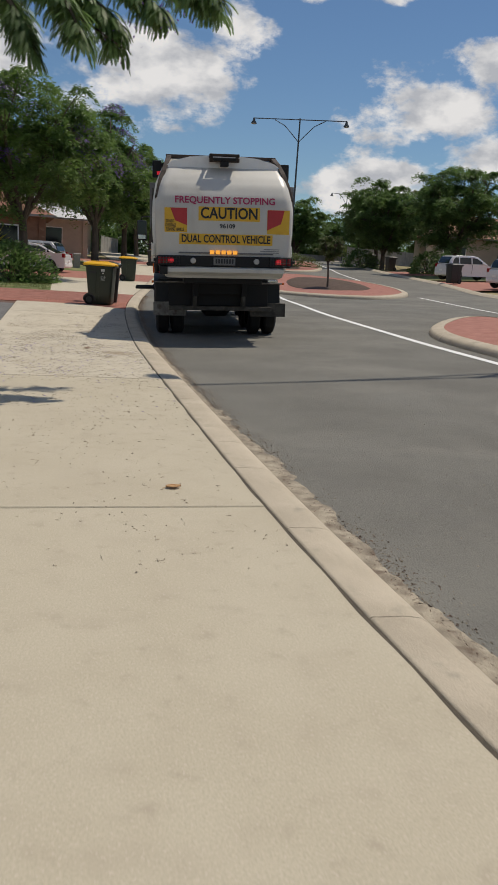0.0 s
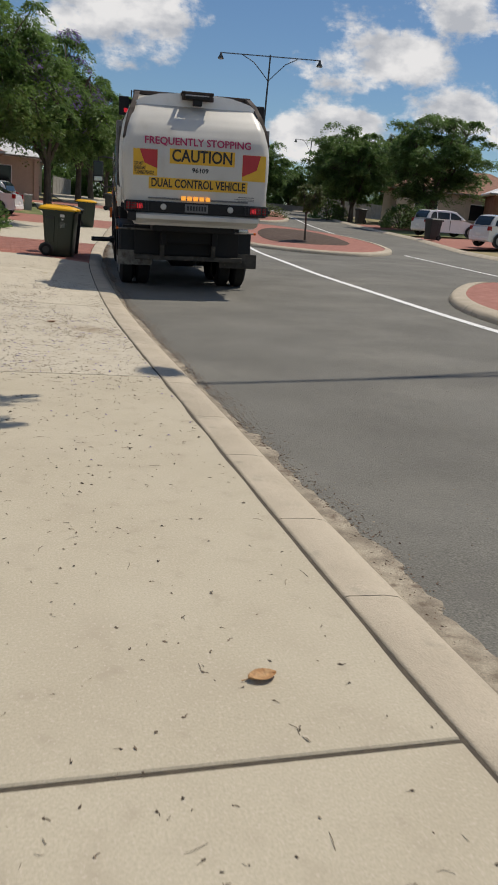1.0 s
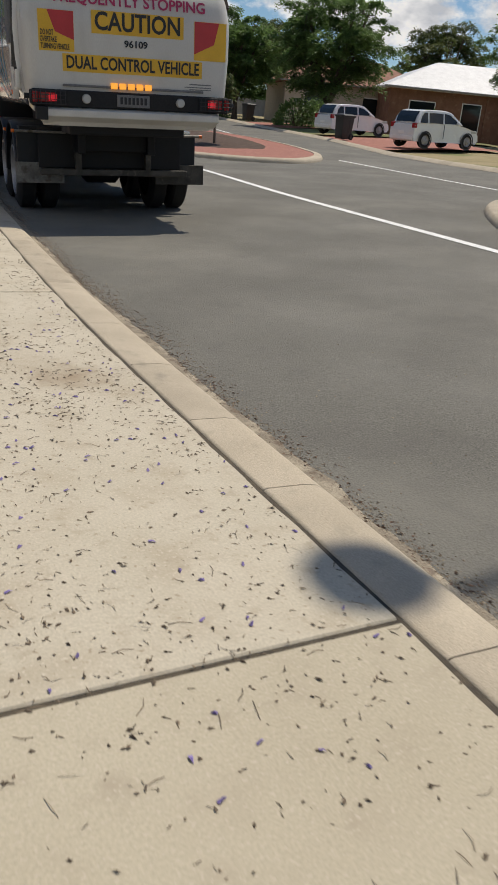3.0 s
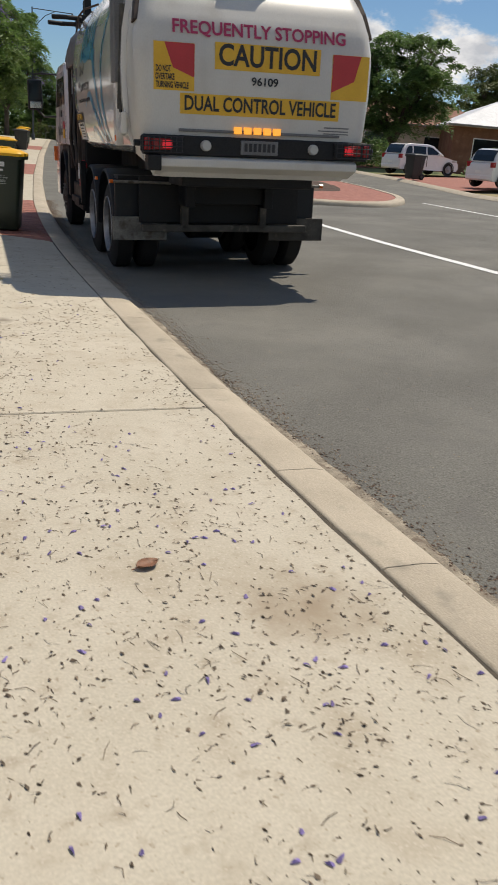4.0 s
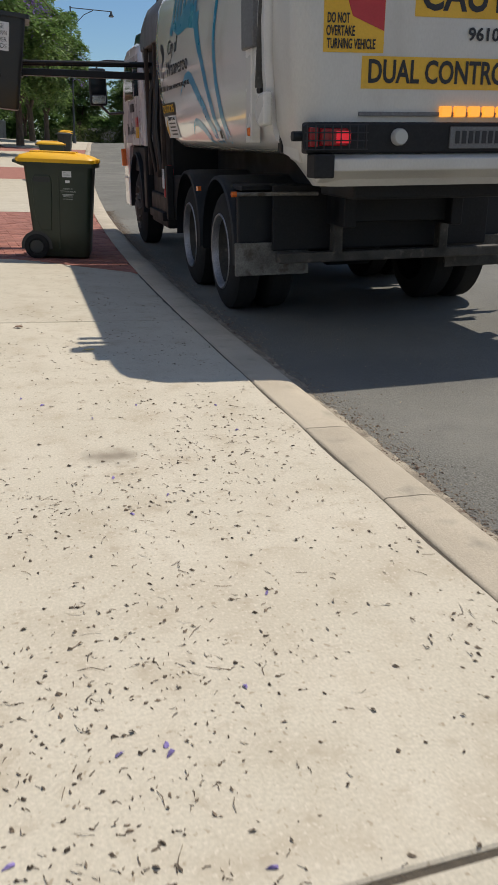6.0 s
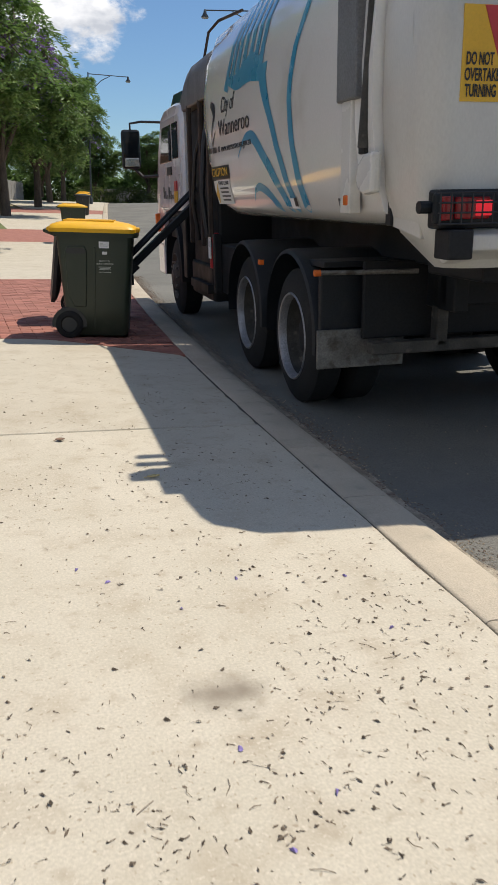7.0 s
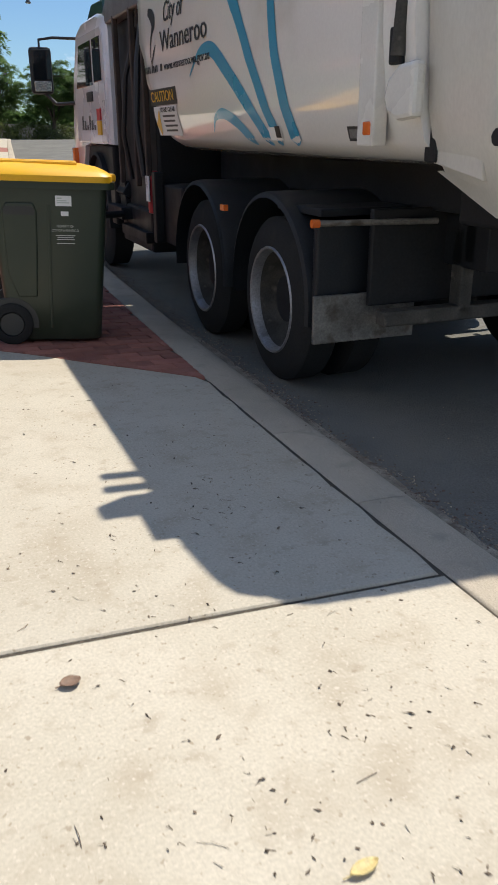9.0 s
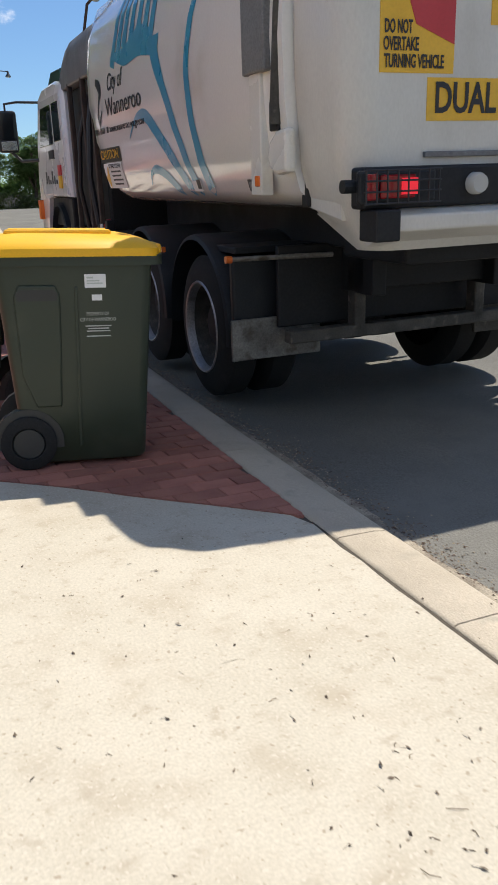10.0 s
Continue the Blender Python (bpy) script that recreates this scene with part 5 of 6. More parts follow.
    for i, (o, z) in enumerate(((0.0, -0.025), (0.0, 0.01), (0.02, 0.03), (0.09, 0.055), (0.2, 0.075), (0.3, 0.08))):
        lr.append([(x + 0.43 * k, y, zz) for x, y, zz in [(px, py, k * z + (0.02 * k * max(0, 0.1 - px) if i > 1 else 0)) for px, py, _ in ring(-0.43 + o, 0.375 - o * 0.9, 0.335 - o, 0.0, max(0.02, 0.07 - o * 0.1))]])
    lid = part(lid_name, Geo().loft(lr), lid_mat, top, "", smooth=True, m=pose(-0.43 * k, 0, 1.02 * k, 0, lid_open, 0))
    part("lid_lip", Geo().box(0.76 * k, 0.835 * k, -0.14 * k, 0.14 * k, -0.024 * k, 0.022 * k), lid_mat, lid, bevel=0.012)
    for q in (-0.15, 0.15):
        part("lid_rib", Geo().box(0.12 * k, 0.6 * k, (q - 0.02) * k, (q + 0.02) * k, 0.05 * k, 0.088 * k), lid_mat, lid, bevel=0.012)
    if print_marks:
        lean = 3.4
        st = part("sticker", Geo().box(-0.05, 0.05, -0.032, 0.032, 0.0, 0.003), M["sticker"], top, "white bar-code sticker", m=pose(0.08 * k, -0.2842 * k, 0.885 * k, 90 + lean, 0, 0))
        tagged(part("small_print", Geo().box(-0.04, 0.035, -0.014, -0.008, 0.0025, 0.0045).box(-0.04, 0.02, -0.002, 0.004, 0.0025, 0.0045).box(-0.04, -0.01, 0.012, 0.02, 0.0025, 0.0045), M["pale_ink"], st), kind="stuff")
        part("sticker", Geo().box(-0.024, 0.024, -0.014, 0.014, 0.0, 0.003), M["sticker"], top, "small white sticker", m=pose(0.085 * k, -0.2805 * k, 0.81 * k, 90 + lean, 0, 0))
        for j, (txt, wd) in enumerate((("PROPERTY OF", 0.105), ("CITY OF WANNEROO", 0.17))):
            writing("lettering", txt, 0.024, M["pale_ink"], top, pose(0.085 * k, -0.2785 * k + 0.0018 * j, (0.735 - 0.026 * j) * k, 90 + lean, 0, 0), 0.0006, width=wd)
        g = Geo()
        for j in range(5):
            w = (0.062, 0.05, 0.056, 0.0, 0.058)[j]
            if w:
                g.box(-w, w, -0.0025 - 0.0125 * j, 0.0025 - 0.0125 * j, 0.0, 0.0016)
        tagged(part("small_print", g, M["pale_ink"], top, m=pose(0.085 * k, -0.2755 * k, 0.68 * k, 90 + lean, 0, 0)), kind="stuff")
    return top, lid


YB = "dark green wheelie bin with a yellow lid"
near_bin, _ = wheelie_bin(pose(-0.07, 18.12, 0, 0, 0, -14), M["bin_green"], M["bin_yellow"], YB + " standing on brick paving", 1.05)
lift_bin, lift_lid = wheelie_bin(pose(0.14, 19.3, 0, 0, 0, -5), M["bin_black"], M["bin_black"], "black wheelie bin with a white sign, lifted by the truck", 1.05, 0, False)
board = part("notice", Geo().box(-0.16, 0.16, -0.15, 0.15, 0, 0.006), M["sticker"], lift_bin, "white printed notice", m=pose(0.02, -0.2945, 0.79, 93.4, 0, 0))
for j, txt in enumerate(("PLEASE", "SLOW DOWN", "CONSIDER", "OUR KIDS")):
    writing("lettering", txt, 0.07, M["ink"], board, pose(0, 0.1 - 0.068 * j, 0.007), 0.001, width=0.27 if j else 0.2)
wheelie_bin(pose(2.05, 35.2, rise(35.2), 0, 0, -8), M["bin_green"], M["bin_yellow"], YB + " beside the brick crossing", 1.05, 0, False)
for x, y, mt in ((6.35, 57, "bin_black"), (7.0, 61, "bin_green"), (8.4, 70, "bin_green")):
    wheelie_bin(pose(x - 0.75, y, rise(y), 0, 0, -12), M[mt], M["bin_black"] if mt == "bin_black" else M["bin_yellow"], "dark wheelie bin at the kerb far along the path", 1.05, 0, False)
for x, y in ((20.45, 38.6), (24.9, 58.5), (27.6, 70)):
    wheelie_bin(pose(x + 0.45, y, ground_z(x + 0.45, y) + 0.08, 0, 0, 190), M["bin_black"], M["bin_black"], "dark wheelie bin on the far verge", 1.05, 0, False)


# ---- trees ----
def tree_meshes(seed, height, spread, trunk_h, leaves, leaf_size, trunk_r=0.16, blossom=0.0, droop=0.2, clumps=150):
    """Trunk, limbs that reach clumps of leaves in a lumpy crown, and the leaves."""
    rng = random.Random(seed)
    wood, fol, flo = Geo(), Geo(), Geo()
    fork = Vector((rng.uniform(-0.15, 0.15), rng.uniform(-0.15, 0.15), trunk_h))
    wood.tube([(0, 0, -0.15), (fork.x * 0.3, fork.y * 0.6, trunk_h * 0.5), fork], [trunk_r * 1.25, trunk_r, trunk_r * 0.9], 10, False)
    low = trunk_h * 0.95
    hc, rz = (low + height) / 2, (height - low) / 2
    mains = []
    for k in range(6):
        a = 6.28 * k / 6 + rng.uniform(-0.4, 0.4)
        e = Vector((spread * 0.5 * math.cos(a), spread * 0.5 * math.sin(a), hc + rz * rng.uniform(-0.1, 0.45)))
        mid = fork.lerp(e, 0.5) + Vector((rng.uniform(-0.2, 0.2), rng.uniform(-0.2, 0.2), -0.25))
        wood.tube([fork - Vector((0, 0, 0.1)), mid, e], [trunk_r * 0.6, trunk_r * 0.42, trunk_r * 0.25], 7, False)
        mains.append((mid, e))
    for k in range(clumps):
        while True:
            v = Vector((rng.uniform(-1, 1), rng.uniform(-1, 1), rng.uniform(-1, 1)))
            if 0.42 < v.length < 1.0:
                break
        lump = 0.84 + 0.5 * noise.noise(v.normalized() * 2.1 + Vector((seed, 0, 0)))
        c = Vector((v.x * spread * lump, v.y * spread * lump, hc + v.z * rz * lump * (1.0 if v.z > 0 else 0.9)))
        mid, e = min(mains, key=lambda q: (q[1] - c).length)
        if k % 2 == 0:
            b = mid.lerp(e, rng.uniform(0.4, 1.0))
            wood.tube([b, b.lerp(c, 0.55) + Vector((0, 0, 0.15)), c], [trunk_r * 0.2, trunk_r * 0.12, 0.008], 5, False)
        size = spread * rng.uniform(0.09, 0.17)
        purple = c.z > hc - rz * 0.3 and v.length > 0.6 and rng.random() < blossom
        lean = Vector((rng.uniform(-0.3, 0.3), rng.uniform(-0.3, 0.3)))
        for _ in range(leaves // clumps):
            # a shallow dome of fronds that hangs over at its rim
            r, a = size * 1.5 * math.sqrt(rng.random()), rng.uniform(0, 6.283)
            r *= 0.8 + 0.3 * math.sin(3 * a + k)
            o = Vector((r * math.cos(a), r * math.sin(a), rng.gauss(0, 0.16) * size))
            o.z += lean.x * o.x + lean.y * o.y - (0.28 + droop) * r * r / size
            p = c + o
            a += rng.uniform(-0.8, 0.8)
            d = Vector((math.cos(a), math.sin(a), rng.uniform(-0.6 - droop, 0.3))).normalized()
            s = d.cross(Vector((rng.uniform(-0.4, 0.4), rng.uniform(-0.4, 0.4), 1))).normalized()
            ln, w = leaf_size * rng.uniform(0.7, 1.25), leaf_size * rng.uniform(0.2, 0.32)
            mid2 = p + d * ln * 0.5 + Vector((0, 0, leaf_size * 0.12))
            (flo if purple and rng.random() < 0.55 else fol).add([p, mid2 + s * w, p + d * ln, mid2 - s * w], [(0, 1, 2), (0, 2, 3)])
    return wood, fol, flo


def quick(name, geo, material):
    me = bpy.data.meshes.new(name)
    me.from_pydata(geo.v, [], geo.f)
    me.materials.append(material)
    return me


def tree(name, label, m, seed, height, spread, trunk_h, leaves, leaf_size, leaf_m, trunk_r=0.16, blossom=0.0, droop=0.2, clumps=150, group="street trees"):
    wood, fol, flo = tree_meshes(seed, height, spread, trunk_h, leaves, leaf_size, trunk_r, blossom, droop, clumps)
    top = thing(name, label, "tree", group, m)
    part("trunk", wood, M["bark"], top, smooth=True)
    part("crown", quick("crown", fol, leaf_m), leaf_m, top)
    if flo.v:
        part("blossom", quick("blossom", flo, M["blossom"]), M["blossom"], top, "purple blossom clusters")
    return top


JL = "jacaranda street tree with feathery leaves and purple blossom"
j1 = tree("jacaranda_tree", JL, pose(-2.75, 33.5, rise(33.5)), 3, 9.3, 4.1, 2.5, 44000, 0.17, M["leaf"], 0.2, 0.10, 0.25)
j2 = tree("jacaranda_tree", JL, pose(1.2, 54, rise(54)), 8, 11.2, 5.0, 2.6, 44000, 0.22, M["leaf"], 0.24, 0.16, 0.25)
j3 = tree("jacaranda_tree", JL, pose(4.4, 70, rise(70)), 11, 11.0, 4.8, 2.6, 38000, 0.25, M["leaf"], 0.24, 0.22, 0.25)
copy_thing(j2, pose(6.8, 84, rise(84), 0, 0, 70))
copy_thing(j3, pose(10.0, 100, rise(100), 0, 0, 150))
copy_thing(j1, pose(-7.5, 46, rise(46), 0, 0, 120))
copy_thing(j2, pose(-5.5, 60, rise(60), 0, 0, 200))
copy_thing(j3, pose(-3.5, 80, rise(80), 0, 0, 30))
copy_thing(j3, pose(3.5, 104, rise(104), 0, 0, 250))
# the tree that hangs over the path behind the camera's start
over = thing("jacaranda_tree", "jacaranda tree whose branches hang over the path", "tree", "street trees", pose(-4.4, 5.0, 0))
wood = Geo()
wood.tube([(0, 0, -0.1), (0.05, 0.05, 1.2), (0.3, 0.0, 2.4), (0.8, -0.2, 3.5)], [0.2, 0.17, 0.14, 0.1], 10)
wood.tube([(0.3, 0, 2.4), (-0.6, 0.5, 3.6), (-1.4, 0.9, 5.0)], [0.11, 0.08, 0.04], 8)
wood.tube([(0.6, -0.1, 3.1), (0.4, 1.0, 4.4), (0.6, 1.6, 5.6)], [0.1, 0.07, 0.03], 8)
sprays = [((0.8, -0.2, 3.5), (1.8, -0.5, 4.0), (2.8, -0.7, 3.95), (3.8, -1.0, 3.35)), ((1.8, -0.5, 4.0), (3.0, -0.4, 4.35), (4.0, -0.3, 4.3), (4.9, -0.1, 4.05)),
          ((1.8, -0.5, 4.0), (2.5, -1.0, 3.95), (2.8, -1.2, 3.5), (2.95, -1.3, 3.15)), ((2.2, -0.8, 4.0), (3.0, -1.1, 3.9), (3.25, -1.3, 3.6), (3.4, -1.4, 3.3)),
          ((3.0, -0.4, 4.35), (3.6, -0.7, 4.15), (4.0, -0.9, 3.85), (4.2, -1.0, 3.7)), ((2.0, -0.6, 4.0), (2.4, 0.0, 4.2), (2.7, 0.4, 4.0), (2.9, 0.5, 3.7)),
          ((2.8, -0.7, 3.95), (3.3, -0.8, 3.9), (3.6, -0.9, 3.7), (3.75, -0.95, 3.5)), ((0.8, -0.2, 3.5), (1.3, 0.8, 4.2), (1.9, 1.6, 4.5), (2.6, 2.1, 4.3)),
          ((0.3, 0.2, 3.0), (0.6, -1.0, 4.2), (1.2, -1.8, 4.6), (1.8, -2.4, 4.4)), ((3.0, -0.4, 4.35), (3.8, -0.6, 4.3), (4.4, -0.7, 4.1), (4.8, -0.8, 3.95))]
rngo = random.Random(61)
fol, flo = Geo(), Geo()
for sp in sprays:
    wood.tube(sp, [0.05, 0.035, 0.022, 0.008], 6)
    pts = [Vector(p) for p in sp]
    for k in range(120):
        u = rngo.uniform(0.25, 1.0) * 2.999
        i = int(u)
        p = pts[i].lerp(pts[i + 1], u - i)
        a = rngo.uniform(0, 6.28)
        d = Vector((math.cos(a), math.sin(a), rngo.uniform(-0.7, 0.35))).normalized()
        ln = rngo.uniform(0.16, 0.32)
        # a feathery frond: drooping midrib with paired leaflets
        q = p.copy()
        for j in range(11):
            d = (d + Vector((0, 0, -0.13))).normalized()
            q = q + d * ln / 11
            s = d.cross(Vector((0, 0, 1))).normalized()
            for sg in (-1, 1):
                w = (s * sg * 0.9 + d * 0.5 + Vector((0, 0, -0.25))).normalized()
                L = 0.055 * math.sin(math.pi * (j + 1.5) / 13.5) + 0.015
                e = d * 0.014
                fol.add([q - e, q + w * L * 0.5 + e, q + w * L, q + w * L * 0.5 - e], [(0, 1, 2), (0, 2, 3)])
    if rngo.random() < 0.5:
        b = pts[-1]
        for k in range(40):
            o = Vector((rngo.gauss(0, 0.08), rngo.gauss(0, 0.08), rngo.gauss(0, 0.1)))
            d = Vector((rngo.uniform(-1, 1), rngo.uniform(-1, 1), -0.5)).normalized() * 0.035
            s = d.cross(Vector((0, 0, 1))).normalized() * 0.012
            flo.add([b + o, b + o + d * 0.6 + s, b + o + d, b + o + d * 0.6 - s], [(0, 1, 2), (0, 2, 3)])
part("trunk", wood, M["bark"], over, smooth=True)
part("crown", quick("crown", fol, M["leaf_dark"]), M["leaf_dark"], over)
part("blossom", quick("blossom", flo, M["blossom"]), M["blossom"], over, "purple blossom clusters")
r1 = tree("street_tree", "dense dark green street tree on the far verge", pose(26.8, 50.0, ground_z(26.8, 50)), 31, 8.5, 4.2, 1.5, 40000, 0.22, M["leaf_dark"], 0.22, 0.0, 0.1)
r2 = tree("street_tree", "leafy green street tree on the far verge", pose(27.3, 65, ground_z(27.3, 65)), 35, 8.2, 3.9, 1.2, 34000, 0.25, M["leaf_dark"], 0.2, 0.0, 0.1)
r3 = tree("gum_tree", "tall olive green gum tree behind the house", pose(57, 78, 1.9), 41, 12.0, 5.0, 4.0, 26000, 0.3, M["leaf_olive"], 0.25, 0.0, 0.2, 110)
copy_thing(r1, pose(37.5, 43, ground_z(37.5, 43), 0, 0, 80))
copy_thing(r3, pose(47, 96, 1.9, 0, 0, 80))
for x, y, a in ((31, 76, 20), (35, 90, 70), (28, 96, 130), (22, 112, 200), (43, 88, 40), (52, 100, 300), (16, 116, 10), (62, 92, 150), (33, 112, 90), (41, 122, 30), (72, 90, 200), (27, 128, 260), (49, 118, 10), (10, 122, 190), (58, 112, 45)):
    copy_thing(r2 if a % 20 else r1, pose(x, y, 1.9, 0, 0, a))
for x, y, a in ((-14, 52, 0), (-16, 75, 90), (-10, 100, 60), (-3, 118, 10), (-22, 60, 130)):
    copy_thing(r2, pose(x, y, rise(y), 0, 0, a))
it = tree("sapling", "small feathery sapling on the median island", pose(10.75, 30.9, ground_z(10.75, 30.9) + 0.2), 51, 2.6, 0.75, 1.15, 3200, 0.11, M["leaf_olive"], 0.04, 0.0, 0.5, 40)


# ---- shrubs ----
def shrub(name, label, m, seed, rx, ry, h, count, leaf_size, material, category="shrub"):
    rng = random.Random(seed)
    top = thing(name, label, category, m=m)
    fol, wood = Geo(), Geo()
    for _ in range(9):
        a = rng.uniform(0, 6.28)
        wood.tube([(0, 0, -0.05), (rx * 0.4 * math.cos(a), ry * 0.4 * math.sin(a), h * 0.5), (rx * 0.7 * math.cos(a), ry * 0.7 * math.sin(a), h * 0.8)], [0.03, 0.02, 0.01], 5)
    for _ in range(count):
        a, u = rng.uniform(0, 6.28), rng.uniform(-0.1, 1) ** 1
        rr = math.sqrt(max(0.0, 1 - max(u, 0) ** 2)) * rng.uniform(0.6, 1.08) * (1 + 0.25 * math.sin(3 * a + seed))
        p = Vector((rx * rr * math.cos(a), ry * rr * math.sin(a), max(0.03, h * u * rng.uniform(0.75, 1.05))))
        d = Vector((math.cos(a), math.sin(a), rng.uniform(0, 1.2))).normalized()
        s = d.cross(Vector((rng.uniform(-1, 1), rng.uniform(-1, 1), 1))).normalized() * leaf_size * 0.3
        fol.add([p, p + d * leaf_size * 0.5 + s, p + d * leaf_size, p + d * leaf_size * 0.5 - s], [(0, 1, 2), (0, 2, 3)])
    part("stems", wood, M["bark"], top)
    part("foliage", quick("foliage", fol, material), material, top)
    return top


shrub("shrub", "dark rounded shrub beside the lawn", pose(-3.1, 29.6, 0), 1, 1.5, 1.2, 1.55, 4200, 0.16, M["leaf_dark"])
shrub("shrub", "low grey-green shrub on the far island", pose(17.2, 59, ground_z(17.2, 59) + 0.25), 2, 1.9, 1.5, 1.0, 1500, 0.16, M["leaf_olive"])
for x, y, s in ((26.2, 53, 3), (29, 55, 4), (38.5, 40, 6), (33, 47.5, 7), (25.5, 66, 8)):
    shrub("shrub", "leafy garden shrub by the far houses", pose(x, y, ground_z(x, y)), s, 1.6, 1.4, 1.7, 1800, 0.2, M["leaf_dark"])
for i, (x, y) in enumerate(((13, 104), (17, 108), (21, 112), (25, 110), (9, 106))):
    shrub("hedge", "pale scrubby hedge at the bend of the road", pose(x + 6, y + 6, rise(y)), 20 + i, 3.2, 1.6, 1.8, 1500, 0.3, M["leaf_olive"], "hedge")
for i, x in enumerate(range(-24, 66, 6)):
    shrub("hedge", "dense green hedge across the end of the view", pose(x, 128 + 3 * math.sin(x), 1.3), 40 + i, 4.2, 2.0, 4.2 + 0.8 * math.sin(x * 1.7), 3000, 0.6, M["leaf_dark"], "hedge")
top = thing("spiky_plant", "yellow spiky fan-leaved plant above the shrub", "plant", m=pose(-4.0, 31.2, 0))
g = Geo()
rngp = random.Random(9)
for k in range(70):
    a, e = rngp.uniform(0, 6.28), rngp.uniform(0.25, 1.4)
    d = Vector((math.cos(a) * math.cos(e), math.sin(a) * math.cos(e), math.sin(e)))
    s = d.cross(Vector((0, 0, 1))).normalized() * 0.045
    b = Vector((0, 0, 1.35))
    g.add([b - s * 0.4, b + d * 0.6 + s, b + d * rngp.uniform(0.9, 1.2), b + d * 0.6 - s], [(0, 1, 2, 3)])
part("leaves", quick("leaves", g, M["spiky"]), M["spiky"], top)
part("stem", Geo().tube([(0, 0, -0.05), (0.05, 0, 0.7), (0, 0, 1.36)], [0.13, 0.11, 0.1], 9), M["bark"], top)


# ---- parked cars ----
def car(m, paint, label, length=3.85, height=1.5, sedan=False):
    top = thing("parked_car", label, "car", "parked cars", m)
    L = length
    W = 0.84
    low = [(0.0, 0.42), (0.02, 0.75), (0.06, 0.92), (0.2, 0.98), (L * 0.30, 1.0), (L * 0.66, 0.97), (L * 0.80, 0.88), (L * 0.95, 0.74), (L * 0.99, 0.58), (L, 0.36), (L * 0.97, 0.22), (0.05, 0.25)]
    part("body", Geo().loft([[(x, s * (W - (0.07 if e else 0)), z) for x, z in low] for s, e in ((-1, 1), (-0.97, 0), (0.97, 0), (1, 1))]), paint, top, smooth=True, bevel=0.03)
    roof = [(0.14, 0.97), (0.24, 1.25), (0.42, height - 0.05), (0.7, height), (L * 0.46, height), (L * 0.56, height - 0.07), (L * 0.75, 0.95)]
    if sedan:
        roof = [(L * 0.1, 0.96), (L * 0.17, 1.1), (L * 0.27, height - 0.1), (L * 0.36, height), (L * 0.5, height), (L * 0.58, height - 0.07), (L * 0.77, 0.95)]
    part("cabin", Geo().loft([[(x, s * (W * 0.93 - 0.2 * (z - 0.95)), z) for x, z in roof] for s in (-1, 1)]), paint, top, "roof and pillars", smooth=True, bevel=0.04)
    glass = [(0.32, 1.0), (0.42, 1.26), (0.56, height - 0.12), (L * 0.46, height - 0.12), (L * 0.54, height - 0.17), (L * 0.69, 1.0)]
    if sedan:
        glass = [(L * 0.17, 1.0), (L * 0.22, 1.14), (L * 0.3, height - 0.14), (L * 0.5, height - 0.12), (L * 0.56, height - 0.17), (L * 0.71, 1.0)]
    for s in (-1, 1):
        cuts = [(0.3, L * 0.2), (L * 0.22, L * 0.43), (L * 0.45, L * 0.7)]
        for a, b in cuts:
            pg = [(min(max(x, a), b), z) for x, z in glass]
            part("window", Geo().loft([[(x, s * (W * 0.93 - 0.2 * (z - 0.95) + o), z) for x, z in pg] for o in (-0.01, 0.006)]), M["glass"], top, "dark side window")
        for xw in (L * 0.17, L * 0.82):
            w = part("wheel", Geo().lathe([(s * (W - 0.2), 0.18), (s * (W - 0.2), 0.29), (s * (W - 0.17), 0.31), (s * (W - 0.03), 0.31), (s * (W + 0.0), 0.28), (s * (W + 0.0), 0.2)], "y", (xw, 0, 0.31), 24, False), M["rubber"], top, smooth=True)
            part("rim", Geo().lathe([(s * (W - 0.0), 0.2), (s * (W - 0.03), 0.17), (s * (W - 0.01), 0.05), (s * (W - 0.0), 0.001)], "y", (xw, 0, 0.31), 20, False), M["rim"], w, smooth=True)
            part("arch", Geo().lathe([(s * (W - 0.01), 0.36), (s * (W + 0.004), 0.36), (s * (W + 0.004), 0.3)], "y", (xw, 0, 0.32), 24, False), M["ink"], top)
        part("tail_lamp", Geo().box(0.0, 0.16, s * 0.62 if s > 0 else -0.79, s * 0.79 if s > 0 else -0.62, 0.78, 0.98), M["lens_red"], top, bevel=0.02)
        part("headlamp", Geo().box(L * 0.88, L * 0.97, s * 0.5 if s > 0 else -0.78, s * 0.78 if s > 0 else -0.5, 0.66, 0.78), M["lens_clear"], top, bevel=0.03)
        part("door_mirror", Geo().box(L * 0.62, L * 0.66, s * 0.8 if s > 0 else -0.96, s * 0.96 if s > 0 else -0.8, 0.96, 1.08), paint, top, bevel=0.03)
        part("door_seam", Geo().box(L * 0.44, L * 0.443, s * (W - 0.03), s * (W + 0.003), 0.4, 0.95), M["ink"], top)
    part("windscreen", Geo().loft([[(x, y, z) for x, z in ((L * 0.575, height - 0.1), (L * 0.735, 0.99), (L * 0.74, 1.0), (L * 0.58, height - 0.085))] for y in (-0.62, 0.62)]), M["glass"], top)
    part("rear_window", Geo().loft([[(x, y, z) for x, z in (((0.15, 1.02), (0.23, 1.26), (0.37, height - 0.08), (0.35, height - 0.07), (0.2, 1.26), (0.13, 1.02)) if not sedan else ((L * 0.105, 0.99), (L * 0.172, 1.12), (L * 0.265, height - 0.1), (L * 0.26, height - 0.085), (L * 0.165, 1.13), (L * 0.1, 1.0)))] for y in (-0.6, 0.6)]), M["glass"], top)
